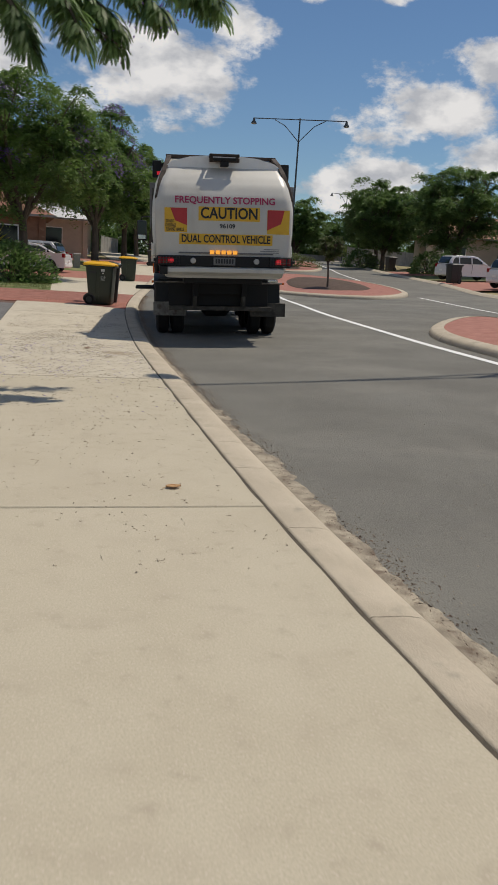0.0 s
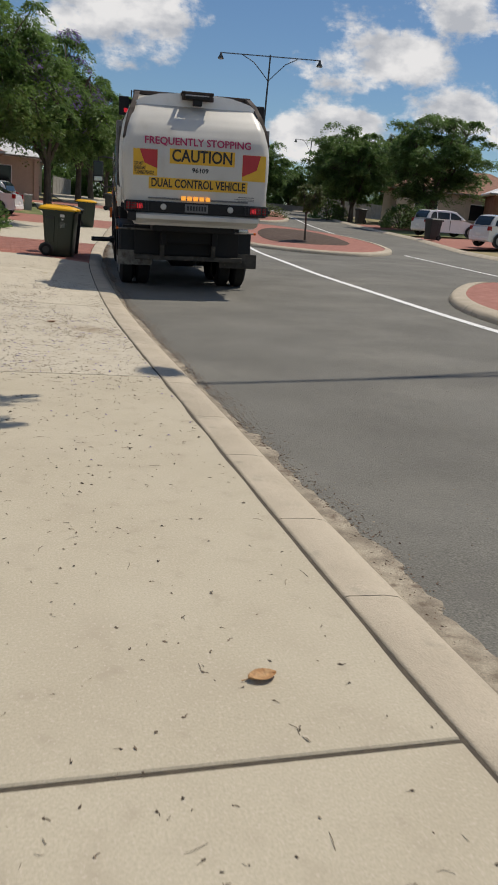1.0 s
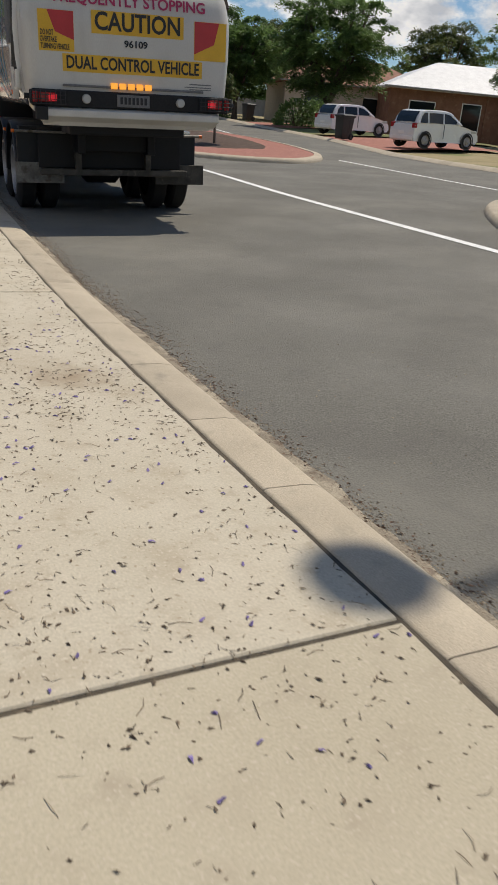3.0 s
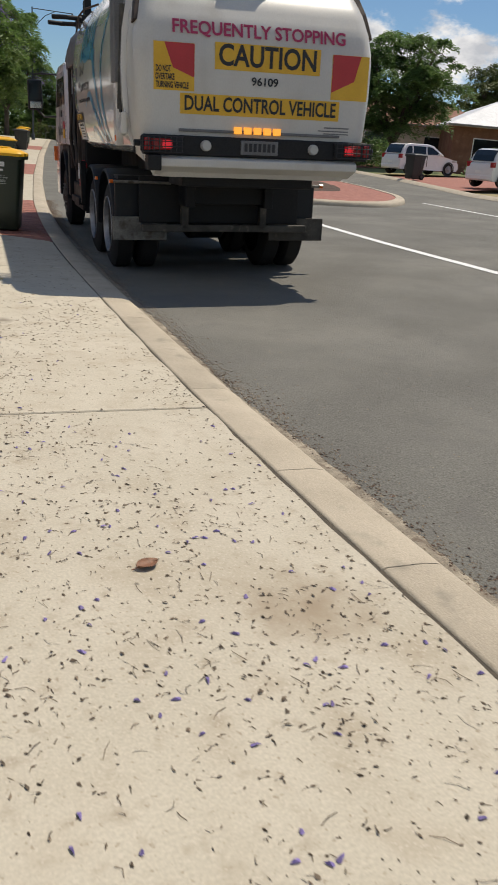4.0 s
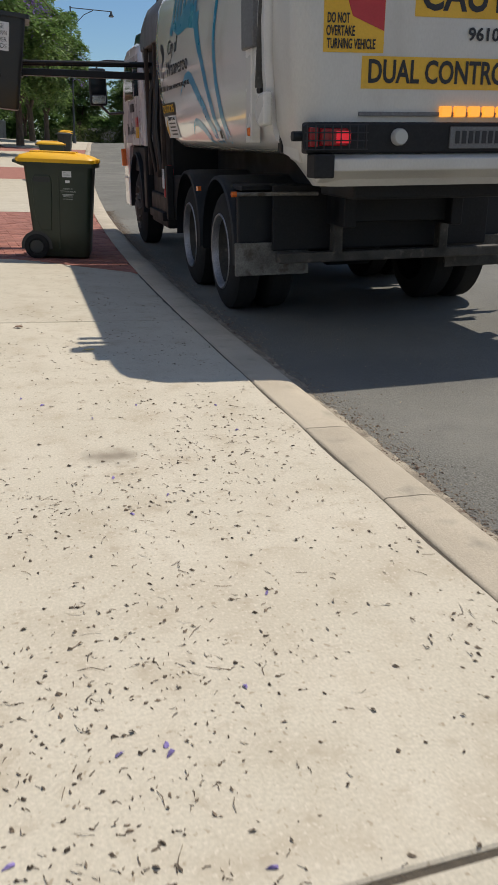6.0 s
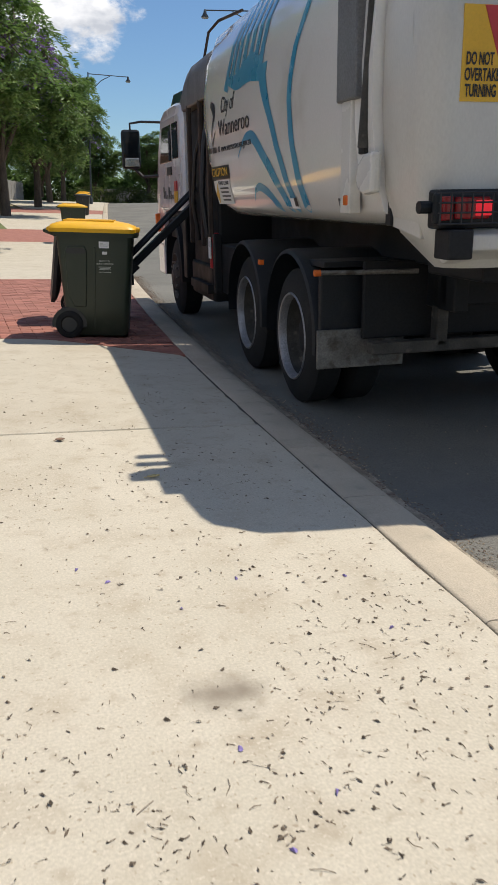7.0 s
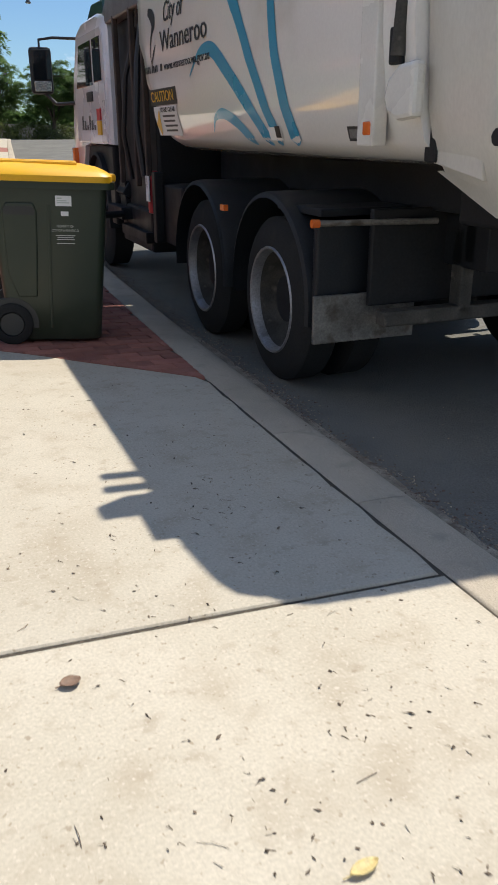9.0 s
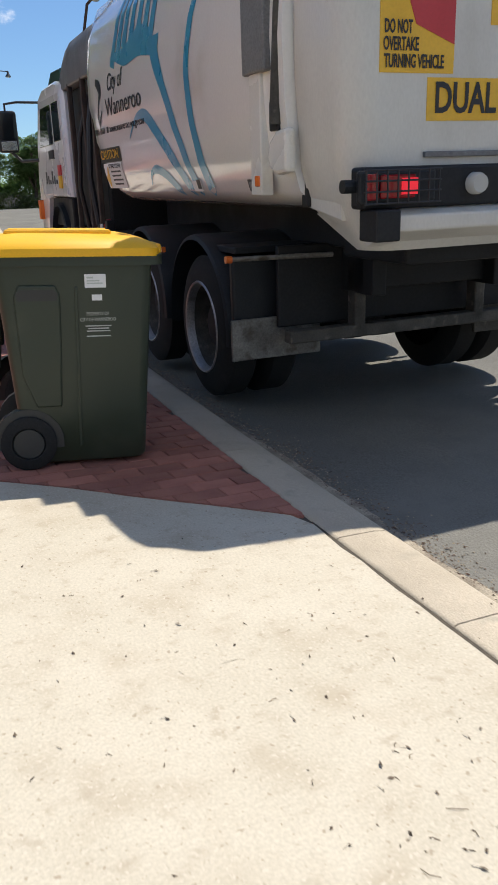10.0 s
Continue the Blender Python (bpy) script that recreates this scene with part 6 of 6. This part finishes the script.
    part("bumper", Geo().box(-0.03, 0.1, -0.74, 0.74, 0.3, 0.48), paint, top, bevel=0.03)
    part("plate_bars", Geo().box(-0.04, -0.03, -0.18, 0.18, 0.55, 0.66), M["sticker"], top)
    return top


car(pose(22.1, 42.6, ground_z(24, 42.5) + 0.05, 0, -2, 4), M["car_white"], "white small hatchback parked on the verge driveway")
car(pose(20.7, 33.6, ground_z(22.5, 33.5) + 0.06, 0, -2, 4), M["car_white"], "white hatchback parked beside the road verge", 3.75, 1.52)
car(pose(-0.75, 39.2, rise(39), 0, 0, 165), M["car_white"], "white sedan parked on the brick driveway", 4.6, 1.42, True)
car(pose(-1.0, 42.5, rise(42.5), 0, 0, 160), M["car_silver"], "silver car parked in front of the house", 4.4, 1.5)
car(pose(1.0, 66.5, rise(66.5), 0, 0, 170), M["car_white"], "white van parked under the trees", 4.6, 1.9)


# ---- street lamps ----
def lamp_post(m, label, height, arms, reach):
    top = thing("street_lamp", label, "street lamp", "street lamps", m)
    part("pole", Geo().tube([(0, 0, -0.1), (0, 0, 1.2), (0, 0, height)], [0.1, 0.085, 0.055], 12), M["post"], top, smooth=True)
    part("collar", Geo().lathe([(0.0, 0.16), (0.5, 0.15), (0.56, 0.1)], "z", (0, 0, 0), 14), M["post"], top, smooth=True)
    for s in arms:
        a = part("arm", Geo().tube([(0, 0, height - 0.1), (s * reach, 0, height - 0.1)], 0.035, 8)
                 .tube([(0, 0, height - 1.7), (s * reach * 0.12, 0, height - 1.25), (s * reach * 0.32, 0, height - 0.55), (s * reach * 0.55, 0, height - 0.15)], 0.03, 8), M["post"], top, smooth=True)
        h = part("lamp_head", Geo().lathe([(0.1, 0.03), (0.02, 0.08), (-0.12, 0.1), (-0.3, 0.22), (-0.33, 0.22), (-0.33, 0.001)], "z", (s * reach, 0, height - 0.15), 18), M["post"], top, "dark bell-shaped lamp head", smooth=True)
        part("diffuser", Geo().lathe([(-0.33, 0.2), (-0.37, 0.18), (-0.38, 0.001)], "z", (s * reach, 0, height - 0.15), 14), M["lens_clear"], h)
    return top


lamp_post(pose(16.2, 56.8, ground_z(16.2, 56.8), 0, 0, -23), "tall dark double-arm street lamp on the median", 11.2, (-1, 1), 3.5)
lamp_post(pose(9.27, 7.9, ground_z(9.27, 7.9) + 0.12, 0, 0, 3.5), "tall dark double-arm street lamp on the near island", 11.0, (-1, 1), 4.5)
lamp_post(pose(40, 112, 1.9), "far single-arm street lamp", 10.2, (-1,), 2.4)
lamp_post(pose(10.2, 83, rise(83)), "single-arm street lamp among the trees", 10.6, (1,), 3.4)


# ---- houses ----
def house(m, label, w, d, h, roof_h, wall_m, roof_m, windows, eave=0.5, gable=False):
    top = thing("house", label, "house", "houses", m)
    part("wall", Geo().box(0, w, 0, d, -0.5, h), wall_m, top)
    e = eave
    if gable:
        g = Geo().prism([(-e, h - 0.05), (w / 2, h + roof_h), (w + e, h - 0.05), (w + e, h + 0.1), (w / 2, h + roof_h + 0.16), (-e, h + 0.1)], "y", -e, d + e)
        part("gable", Geo().prism([(0, h), (w / 2, h + roof_h - 0.05), (w, h)], "y", 0.0, 0.2), wall_m, top)
    else:
        g = Geo().loft([[(-e, -e, h), (w + e, -e, h), (w + e, d + e, h), (-e, d + e, h)], [(-e, -e, h + 0.14), (w + e, -e, h + 0.14), (w + e, d + e, h + 0.14), (-e, d + e, h + 0.14)],
                        [(w * 0.3, d * 0.45, h + roof_h), (w * 0.7, d * 0.45, h + roof_h), (w * 0.7, d * 0.55, h + roof_h), (w * 0.3, d * 0.55, h + roof_h)]])
    part("roof", g, roof_m, top)
    part("gutter", Geo().box(-e - 0.05, w + e + 0.05, -e - 0.1, -e, h + 0.02, h + 0.14), M["fence_grey"], top)
    for x0, x1, z0, z1 in windows:
        wi = part("window", Geo().box(x0, x1, -0.04, 0.02, z0, z1), M["sticker"], top)
        part("pane", Geo().box(x0 + 0.07, x1 - 0.07, -0.05, -0.035, z0 + 0.07, z1 - 0.07), M["glass"], wi)
    for xp in (0.2, w * 0.5, w - 0.2):
        part("pier", Geo().box(xp - 0.2, xp + 0.2, -0.1, 0.0, -0.5, h), wall_m, top)
    return top


house(pose(35.5, 56, 1.7, 0, 0, -22), "brick house with a pale metal roof across the road", 15, 10, 2.9, 2.3, M["wall_brick"], M["roof_white"], [(1.5, 3.5, 0.8, 2.2), (5.5, 7, 0.2, 2.3), (9, 11.5, 0.8, 2.2)])
house(pose(43.5, 47, 1.7, 0, 0, -25), "brick gabled house beside the pale roofed one", 9, 10, 2.7, 2.6, M["wall_brick"], M["roof_tile"], [(1.5, 3.5, 0.8, 2.2), (5.5, 7.5, 0.8, 2.2)], gable=True)
house(pose(30, 62, 1.7, 0, 0, -18), "cream rendered house behind the street trees", 12, 9, 2.8, 2.2, M["wall_render"], M["roof_tile"], [(1.5, 3.5, 0.8, 2.2), (6, 8, 0.8, 2.2)])
house(pose(-16, 44, 0.3, 0, 0, 3), "brick house with a tiled roof behind the parked cars", 14, 10, 2.8, 2.4, M["wall_brick"], M["roof_tile"], [(2, 4, 0.8, 2.2), (6, 8, 0.8, 2.2), (10, 12.5, 0.2, 2.3)])
house(pose(-15, 63, 0.8, 0, 0, 3), "pale rendered house beyond the street trees", 16, 10, 2.9, 2.4, M["wall_render"], M["roof_white"], [(2, 4, 0.8, 2.2), (6, 8, 0.8, 2.2), (11, 14, 0.2, 2.3)])
house(pose(-14, 84, 1.2, 0, 0, 4), "rendered house far along the road", 16, 10, 2.9, 2.4, M["wall_render"], M["roof_tile"], [(2, 4, 0.8, 2.2), (8, 11, 0.8, 2.2)])
for k, (x, y, a) in enumerate(((-14, 20, 90), (-15, -4, 90), (-14, -28, 90), (30, 8, -90), (31, -16, -90))):
    house(pose(x, y, ground_z(x, y), 0, 0, a), "brick house beside the street", 15, 9, 2.8, 2.4, M["wall_brick"], M["roof_tile"], [(2, 4, 0.8, 2.2), (7, 9, 0.8, 2.2)])
for i, (x0, y0, x1, y1) in enumerate(((3.2, 88, 5.6, 100), (30, 82, 52, 92), (18, 124, 60, 118))):
    fw = thing("fence", "grey panel fence behind the verge", "fence")
    a = math.atan2(y1 - y0, x1 - x0)
    ln = math.hypot(x1 - x0, y1 - y0)
    fw.matrix_basis = pose(x0, y0, ground_z(x0, y0), 0, 0, math.degrees(a))
    q = 0.0
    while q < ln:
        part("panel", Geo().box(q + 0.02, q + 2.35, -0.02, 0.02, -0.3, 1.8), M["fence_grey"], fw)
        part("post", Geo().box(q - 0.04, q + 0.04, -0.04, 0.04, -0.3, 1.9), M["fence_grey"], fw)
        q += 2.4
mb = thing("meter_box", "small pale service box on the verge", "utility box", m=pose(-0.2, 46.0, rise(46)))
part("cabinet", Geo().box(-0.2, 0.2, -0.15, 0.15, -0.05, 0.8), M["fence_grey"], mb, bevel=0.02)
part("cap", Geo().box(-0.23, 0.23, -0.18, 0.18, 0.8, 0.86), M["sticker"], mb, bevel=0.01)


# ---- litter on the path ----
def scatter(name, count, place, shape, material, label, category, seed):
    rng = random.Random(seed)
    g = Geo()
    for _ in range(count):
        x, y, z = place(rng)
        a = rng.uniform(0, 6.28)
        c, s = math.cos(a), math.sin(a)
        vs, fs = shape(rng)
        g.add([(x + c * u - s * v, y + s * u + c * v, z + w) for u, v, w in vs], fs)
    return tagged(new(name, quick(name, g, material)), label, category, kind="stuff")


def bit(rng):
    """A curled scrap of leaf or calyx, irregular and raised."""
    k = rng.choice((0.32, 0.4, 0.5, 0.62, 0.85))
    ln, w, h = k * rng.uniform(0.006, 0.013), k * rng.uniform(0.003, 0.007), k * rng.uniform(0.004, 0.01)
    b = rng.uniform(-0.006, 0.006)
    vs = [(-ln, b, 0.001), (-ln * 0.3, w + b * 0.3, h), (ln * 0.5, w * rng.uniform(0.2, 1), h * 0.6), (ln * rng.uniform(0.8, 1.5), -b, 0.003), (ln * 0.2, -w, 0.001), (-ln * 0.4, -w * rng.uniform(0.3, 1), h * 0.4), (0, 0, h * 1.1)]
    fs = [(i, (i + 1) % 6, 6) for i in range(6)]
    if rng.random() < 0.35:
        n = len(vs)
        a = rng.uniform(-1, 1)
        vs += [(ln, 0, 0.002), (ln + 0.014 * math.cos(a), 0.014 * math.sin(a), 0.002), (ln + 0.014 * math.cos(a), 0.014 * math.sin(a) + 0.002, 0.003), (ln, 0.002, 0.004)]
        fs.append((n, n + 1, n + 2, n + 3))
    return vs, fs


def stalk(rng):
    ln, b = rng.uniform(0.012, 0.035), rng.uniform(-0.01, 0.01)
    return [(-ln, 0, 0.001), (0, b, 0.004), (ln, 0, 0.001), (ln, 0.0015, 0.002), (0, b + 0.002, 0.005), (-ln, 0.0015, 0.002)], [(0, 1, 4, 5), (1, 2, 3, 4)]


def flower(rng):
    ln, w = rng.uniform(0.008, 0.015), rng.uniform(0.003, 0.0055)
    return [(-ln, 0, 0.002), (0, w, 0.007), (ln, w * 1.3, 0.004), (ln * 1.2, 0, 0.002), (ln, -w * 1.3, 0.003), (0, -w, 0.003), (0, 0, 0.01)], [(0, 1, 6), (1, 2, 6), (2, 3, 6), (3, 4, 6), (4, 5, 6), (5, 0, 6)]


def on_path(lo, hi, peak):
    def place(rng):
        while True:
            y = rng.uniform(lo, hi)
            x = kerb_x(y) - rng.uniform(0.02, 2.25)
            k = math.exp(-((y - peak[0]) / peak[1]) ** 2)
            if rng.random() < max(0.1, k) * (0.55 + 0.9 * noise.noise((x * 1.3, y * 1.3, 4))):
                return x, y, 0.0
    return place


scatter("fallen_leaf_bits", 8000, on_path(-1, 17, (8.4, 4.3)), bit, M["twig"], "dark scraps of fallen leaves on the path", "leaf litter", 1)
scatter("fallen_stalks", 600, on_path(-1, 16.5, (7.4, 3.6)), stalk, M["twig"], "thin fallen leaf stalks on the path", "leaf litter", 2)
scatter("fallen_blossoms", 330, on_path(2.5, 13, (7.0, 2.3)), flower, M["petal"], "fallen purple jacaranda blossoms", "blossoms", 3)


def gutter(rng):
    y = rng.uniform(-3, 26)
    d = abs(rng.gauss(0, 0.09 + 0.07 * noise.noise((0, y * 0.8, 2)))) + 0.003
    return kerb_x(y) + KERB_W + d, y, ground_z(kerb_x(y) + KERB_W + d, y) + 0.001


def grit(rng):
    r = rng.uniform(0.002, 0.0065)
    return [(-r, -r * 0.6, 0), (r, -r * 0.7, 0), (r * 0.3, r, 0), (0, 0, r * 0.9)], [(0, 1, 3), (1, 2, 3), (2, 0, 3)]


scatter("gutter_litter", 9000, gutter, bit, mat("gutter_leaf", (0.17, 0.10, 0.07), (0.10, 0.065, 0.045), 0.9, 20, 90, island=0.5), "brown leaf litter along the gutter", "leaf litter", 4)
scatter("gutter_grit", 15000, gutter, grit, M["gravel"], "sand and grit along the gutter", "grit", 5)
scatter("road_grit", 900, lambda r: (lambda x, y: (x, y, ground_z(x, y) + 0.001))(0.4 + abs(r.gauss(0, 1.6)), r.uniform(-2, 16)), grit, M["gravel"], "loose grit on the asphalt", "grit", 6)


# sand and silt washed against the kerb
rows = []
for i in range(700):
    y = -6 + 0.035 * i
    w = 0.10 + 0.16 * max(0, 0.45 + noise.noise((y * 0.55, 3, 0))) + 0.07 * noise.noise((y * 3.1, 5, 0)) + 0.035 * noise.noise((y * 11, 9, 0))
    w = max(0.02, w * (0.95 if y < 3.5 else 0.5))
    xk = kerb_x(y) + KERB_W - 0.01
    rows.append([(xk + w * u, y, ground_z(xk + w * u + 0.01, y) + h) for u, h in ((0, 0.008), (0.4, 0.005), (0.8, 0.003), (1.0, -0.002))])
sd = part("gutter_sand", Geo().loft(rows, False, False), M["sand"], smooth=True)
if sd.data.polygons[0].normal.z < 0:
    sd.data.flip_normals()
tagged(sd, "pale sand and silt washed along the gutter", "sand", kind="stuff")


def curled_leaf(x, y, a, ln, w, material, label):
    top = thing("dead_leaf", label, "leaf", m=pose(x, y, 0.002, 0, 0, a))
    rows = []
    for k in range(9):
        u = k / 8
        hw = w * math.sin(math.pi * min(1, u * 0.96 + 0.03)) ** 0.7
        rows.append([(ln * (u - 0.5), v * hw, 0.004 + 0.35 * w * (v * v) + 0.1 * ln * (u - 0.5) ** 2) for v in (-1, -0.5, 0, 0.5, 1)])
    g = Geo().loft(rows, False, False)
    ob = part("blade", g, material, top, smooth=True)
    md = ob.modifiers.new("thick", "SOLIDIFY")
    md.thickness = 0.002
    part("stem", Geo().tube([(-ln * 0.5, 0, 0.006), (-ln * 0.72, 0.004, 0.003)], 0.0016, 5), material, top)


curled_leaf(-0.465, 0.385, 10, 0.1, 0.032, M["tan_leaf"], "tan curled dead leaf on the path")
curled_leaf(-0.77, 7.67, 20, 0.085, 0.03, mat("brown_leaf", (0.26, 0.12, 0.06), (0.17, 0.075, 0.04), 0.6, 30, 90), "brown curled dead leaf on the path")
curled_leaf(-0.586, 13.476, 8, 0.07, 0.016, mat("yellow_leaf", (0.62, 0.50, 0.22), (0.52, 0.40, 0.16), 0.6, 30, 90), "yellow fallen leaf on the path")
curled_leaf(-0.956, 14.243, 10, 0.055, 0.022, mat("umber_leaf", (0.24, 0.15, 0.10), (0.16, 0.10, 0.065), 0.7, 30, 90), "small brown fallen leaf on the path")
# grass along the lawn
rows = Geo()
rg = random.Random(77)
for _ in range(5000):
    x, y = rg.uniform(-7, -1.55), rg.uniform(24.6, 34)
    h, a = rg.uniform(0.03, 0.07), rg.uniform(0, 6.28)
    rows.add([(x - 0.01 * math.cos(a), y - 0.01 * math.sin(a), rise(y)), (x + 0.01 * math.cos(a), y + 0.01 * math.sin(a), rise(y)), (x + 0.03 * math.sin(a), y, rise(y) + h)], [(0, 1, 2)])
tagged(new("grass", quick("grass", rows, M["blade"])), "short green lawn grass", "grass", kind="stuff")

# ---- brick crossing, laid brick by brick ----
crossing = thing("brick_crossing", "red brick driveway crossing of small pavers", "paving", kind="structure")
g = Geo()
g.loft([[(x, y, -0.02) for x in (-7.5, -3, kerb_x(y) + 0.015)] for y in [16.4 + 0.5 * i for i in range(17)]], False, False)
part("sand_bed", g, mat("jointing_sand", (0.16, 0.085, 0.062), (0.12, 0.068, 0.05), 0.95, 30, 300, bump=0.4), crossing, "reddish sand in the joints")
BL, BW = 0.23, 0.115
one = Geo().loft([[(sx * (BL / 2 - 0.003), sy * (BW / 2 - 0.003), z) for sx, sy in ((-1, -1), (1, -1), (1, 1), (-1, 1))] for z in (-0.05, -0.004)]
                 + [[(sx * (BL / 2 - 0.008), sy * (BW / 2 - 0.008), 0.0) for sx, sy in ((-1, -1), (1, -1), (1, 1), (-1, 1))]]).mesh("brick", M["brick"])
rest = Geo()
rb = random.Random(12)
row = 0
y = 16.5
spots, edge_bricks = [], []
while y < 24.4:
    x = -7.4 + (BL / 2 if row % 2 else 0)
    while x - BL / 2 < kerb_x(y) - 0.03:
        cut = max(brick_edge(x - BL / 2), brick_edge(x + BL / 2))
        if y - BW / 2 > cut and x + BL / 2 < kerb_x(y):
            spots.append((x, y))
        elif y + BW / 2 > min(brick_edge(x - BL / 2), brick_edge(x + BL / 2)) + 0.02:
            edge_bricks.append((x, y))
        x += BL
    y += BW
    row += 1
spots.sort(key=lambda p: math.hypot((p[0] + 0.6) * 0.8, p[1] - 16.5))
for i, (x, y) in enumerate(spots):
    if i < 200:
        ob = new("brick", one)
        ob.parent = crossing
        ob.matrix_basis = pose(x, y, rb.uniform(-0.002, 0.002), rb.uniform(-0.4, 0.4), rb.uniform(-0.4, 0.4), rb.uniform(-0.5, 0.5))
    else:
        z = rb.uniform(-0.002, 0.002)
        rest.box(x - BL / 2 + 0.003, x + BL / 2 - 0.003, y - BW / 2 + 0.003, y + BW / 2 - 0.003, -0.03, z)
for x, y in edge_bricks:
    # bricks cut along the edge of the concrete and the kerb
    near, away = [], []
    for k in range(5):
        q = x - BL / 2 + 0.003 + (min(x + BL / 2 - 0.003, kerb_x(y) + 0.004) - x + BL / 2 - 0.003) * k / 4
        lo = min(max(y - BW / 2 + 0.003, brick_edge(q) + 0.006), y + BW / 2 - 0.003)
        near.append((q, lo))
        away.append((q, y + BW / 2 - 0.003))
    ring = near + away[::-1]
    part("brick", Geo().loft([[(a, b, -0.03) for a, b in ring], [(a, b, 0.0) for a, b in ring]]), M["brick"], crossing)
tagged(part("bricks_beyond", quick("bricks_beyond", rest, M["brick_far"]), M["brick_far"], crossing), kind="stuff")

# ---- what moves ----
# seconds, x, y of the tailgate's foot, heading to the right of north, nose-up pitch
TRUCK_ROWS = [(0.0, 1.665, 9.48, 6.4, 0), (0.5, 1.722, 10.57, 6.0, 0), (1.0, 1.765, 11.6, 5.6, 0), (1.5, 1.832, 12.46, 5.2, 0), (2.0, 1.888, 12.92, 5.0, -0.1), (2.4, 1.9, 13.04, 5.0, 0), (6.9, 1.9, 13.04, 5.0, 0),
              (7.5, 1.903, 13.12, 4.95, 0), (8.0, 1.955, 13.5, 4.6, 0), (8.5, 1.965, 13.97, 4.6, 0), (9.0, 2.0, 14.73, 4.65, 0.1), (9.5, 2.085, 15.83, 4.75, 0.42), (10.0, 2.157, 17.06, 4.65, 1.25)]


def truck_at(t):
    """x, y, heading, pitch and distance rolled, eased between the rows."""
    q = np.array(TRUCK_ROWS)
    a, b = q[:, 0], q[:, 1:]
    v = np.gradient(b, a, axis=0)
    v[5:7] = 0.0
    i = min(max(int(np.searchsorted(a, t, "right")) - 1, 0), len(a) - 2)
    h = a[i + 1] - a[i]
    u = (t - a[i]) / h
    return (1 + 2 * u) * (1 - u) ** 2 * b[i] + u * (1 - u) ** 2 * h * v[i] + u * u * (3 - 2 * u) * b[i + 1] + u * u * (u - 1) * h * v[i + 1]


def truck_pose(t):
    x, y, a, nose = [float(k) for k in truck_at(t)]
    return pose(x, y, 0.01, nose, -2.6, -a)


# seconds, bin x, y, z, tilt about y, lid angle; the arm follows
BIN_ROWS = [(0.0, 0.14, 19.3, 0.0, 0, 0), (2.0, 0.14, 19.3, 0.0, 0, 0), (2.4, 0.17, 19.3, 0.5, 5, 0), (2.9, 0.55, 19.25, 1.8, 40, -30), (3.4, 1.5, 19.2, 3.0, 105, -75), (4.6, 1.5, 19.2, 3.0, 112, -95),
            (5.2, 1.2, 19.2, 2.7, 80, -90), (5.7, 0.3, 19.25, 2.0, 25, -110), (6.0, -0.7, 19.3, 1.6, 4, -170), (6.3, -0.95, 19.3, 1.2, 0, -200), (6.5, -0.2, 19.3, 0.5, 0, -215), (6.7, 0.05, 19.3, 0.14, 0, -235),
            (6.9, 0.12, 19.3, 0.03, 0, -255), (7.1, 0.14, 19.3, 0.0, 0, -268), (7.6, 0.14, 19.3, 0.0, 0, -268), (10.0, 0.14, 19.3, 0.0, 0, -268)]
# seconds, reach of the gripper (truck x), height
ARM_ROWS = [(0.0, -1.15, 0.7), (1.0, -1.2, 0.55), (1.5, -1.75, 0.5), (1.9, -2.0, 0.5), (2.1, -2.0, 0.55), (2.5, -1.95, 1.1), (2.9, -1.6, 2.2), (3.4, -0.9, 3.1), (4.6, -0.9, 3.1), (5.2, -1.1, 2.95), (5.7, -1.9, 2.4),
            (6.0, -2.85, 2.1), (6.3, -3.05, 1.75), (6.5, -2.55, 1.05), (6.7, -2.15, 0.7), (6.9, -2.05, 0.58), (7.1, -2.0, 0.55), (7.3, -1.85, 0.5), (7.6, -1.45, 0.5), (8.0, -1.25, 0.52), (8.5, -1.15, 0.6), (10.0, -1.15, 0.7)]


def motions():
    times = [0.1 * i for i in range(25)] + [3.0, 4.0, 5.0, 6.0, 6.6] + [7.0 + 0.1 * i for i in range(31)]
    walk(truck, [(t, truck_pose(t)) for t in times])
    for wh, x, y in wheels:
        walk(wh, [(t, pose(x, y, 0.46, -math.degrees((truck_at(t)[1] - 13.04) / 0.5))) for t in times])
    walk(lift_bin, [(t, pose(x, y, z, 0, tilt, -5)) for t, x, y, z, tilt, _ in BIN_ROWS])
    k = 1.05
    walk(lift_lid, [(t, pose(-0.43 * k, 0, 1.02 * k, 0, lid, 0)) for t, _, _, _, _, lid in BIN_ROWS])
    walk(grip, [(t, pose(x, 6.1, z)) for t, x, z in ARM_ROWS])
    rows = []
    for t, x, z in ARM_ROWS:
        a = math.degrees(math.atan2(2.05 - z, -0.35 - x)) if x < -1.3 else math.degrees(math.atan2(2.05 - z, 0.95))
        rows.append((t, pose(x + 2.0 * math.cos(radians(a)) + 0.05, 6.1, z + 2.0 * math.sin(radians(a)) + 0.1, 0, -a, 0)))
    walk(arm, rows)


motions()
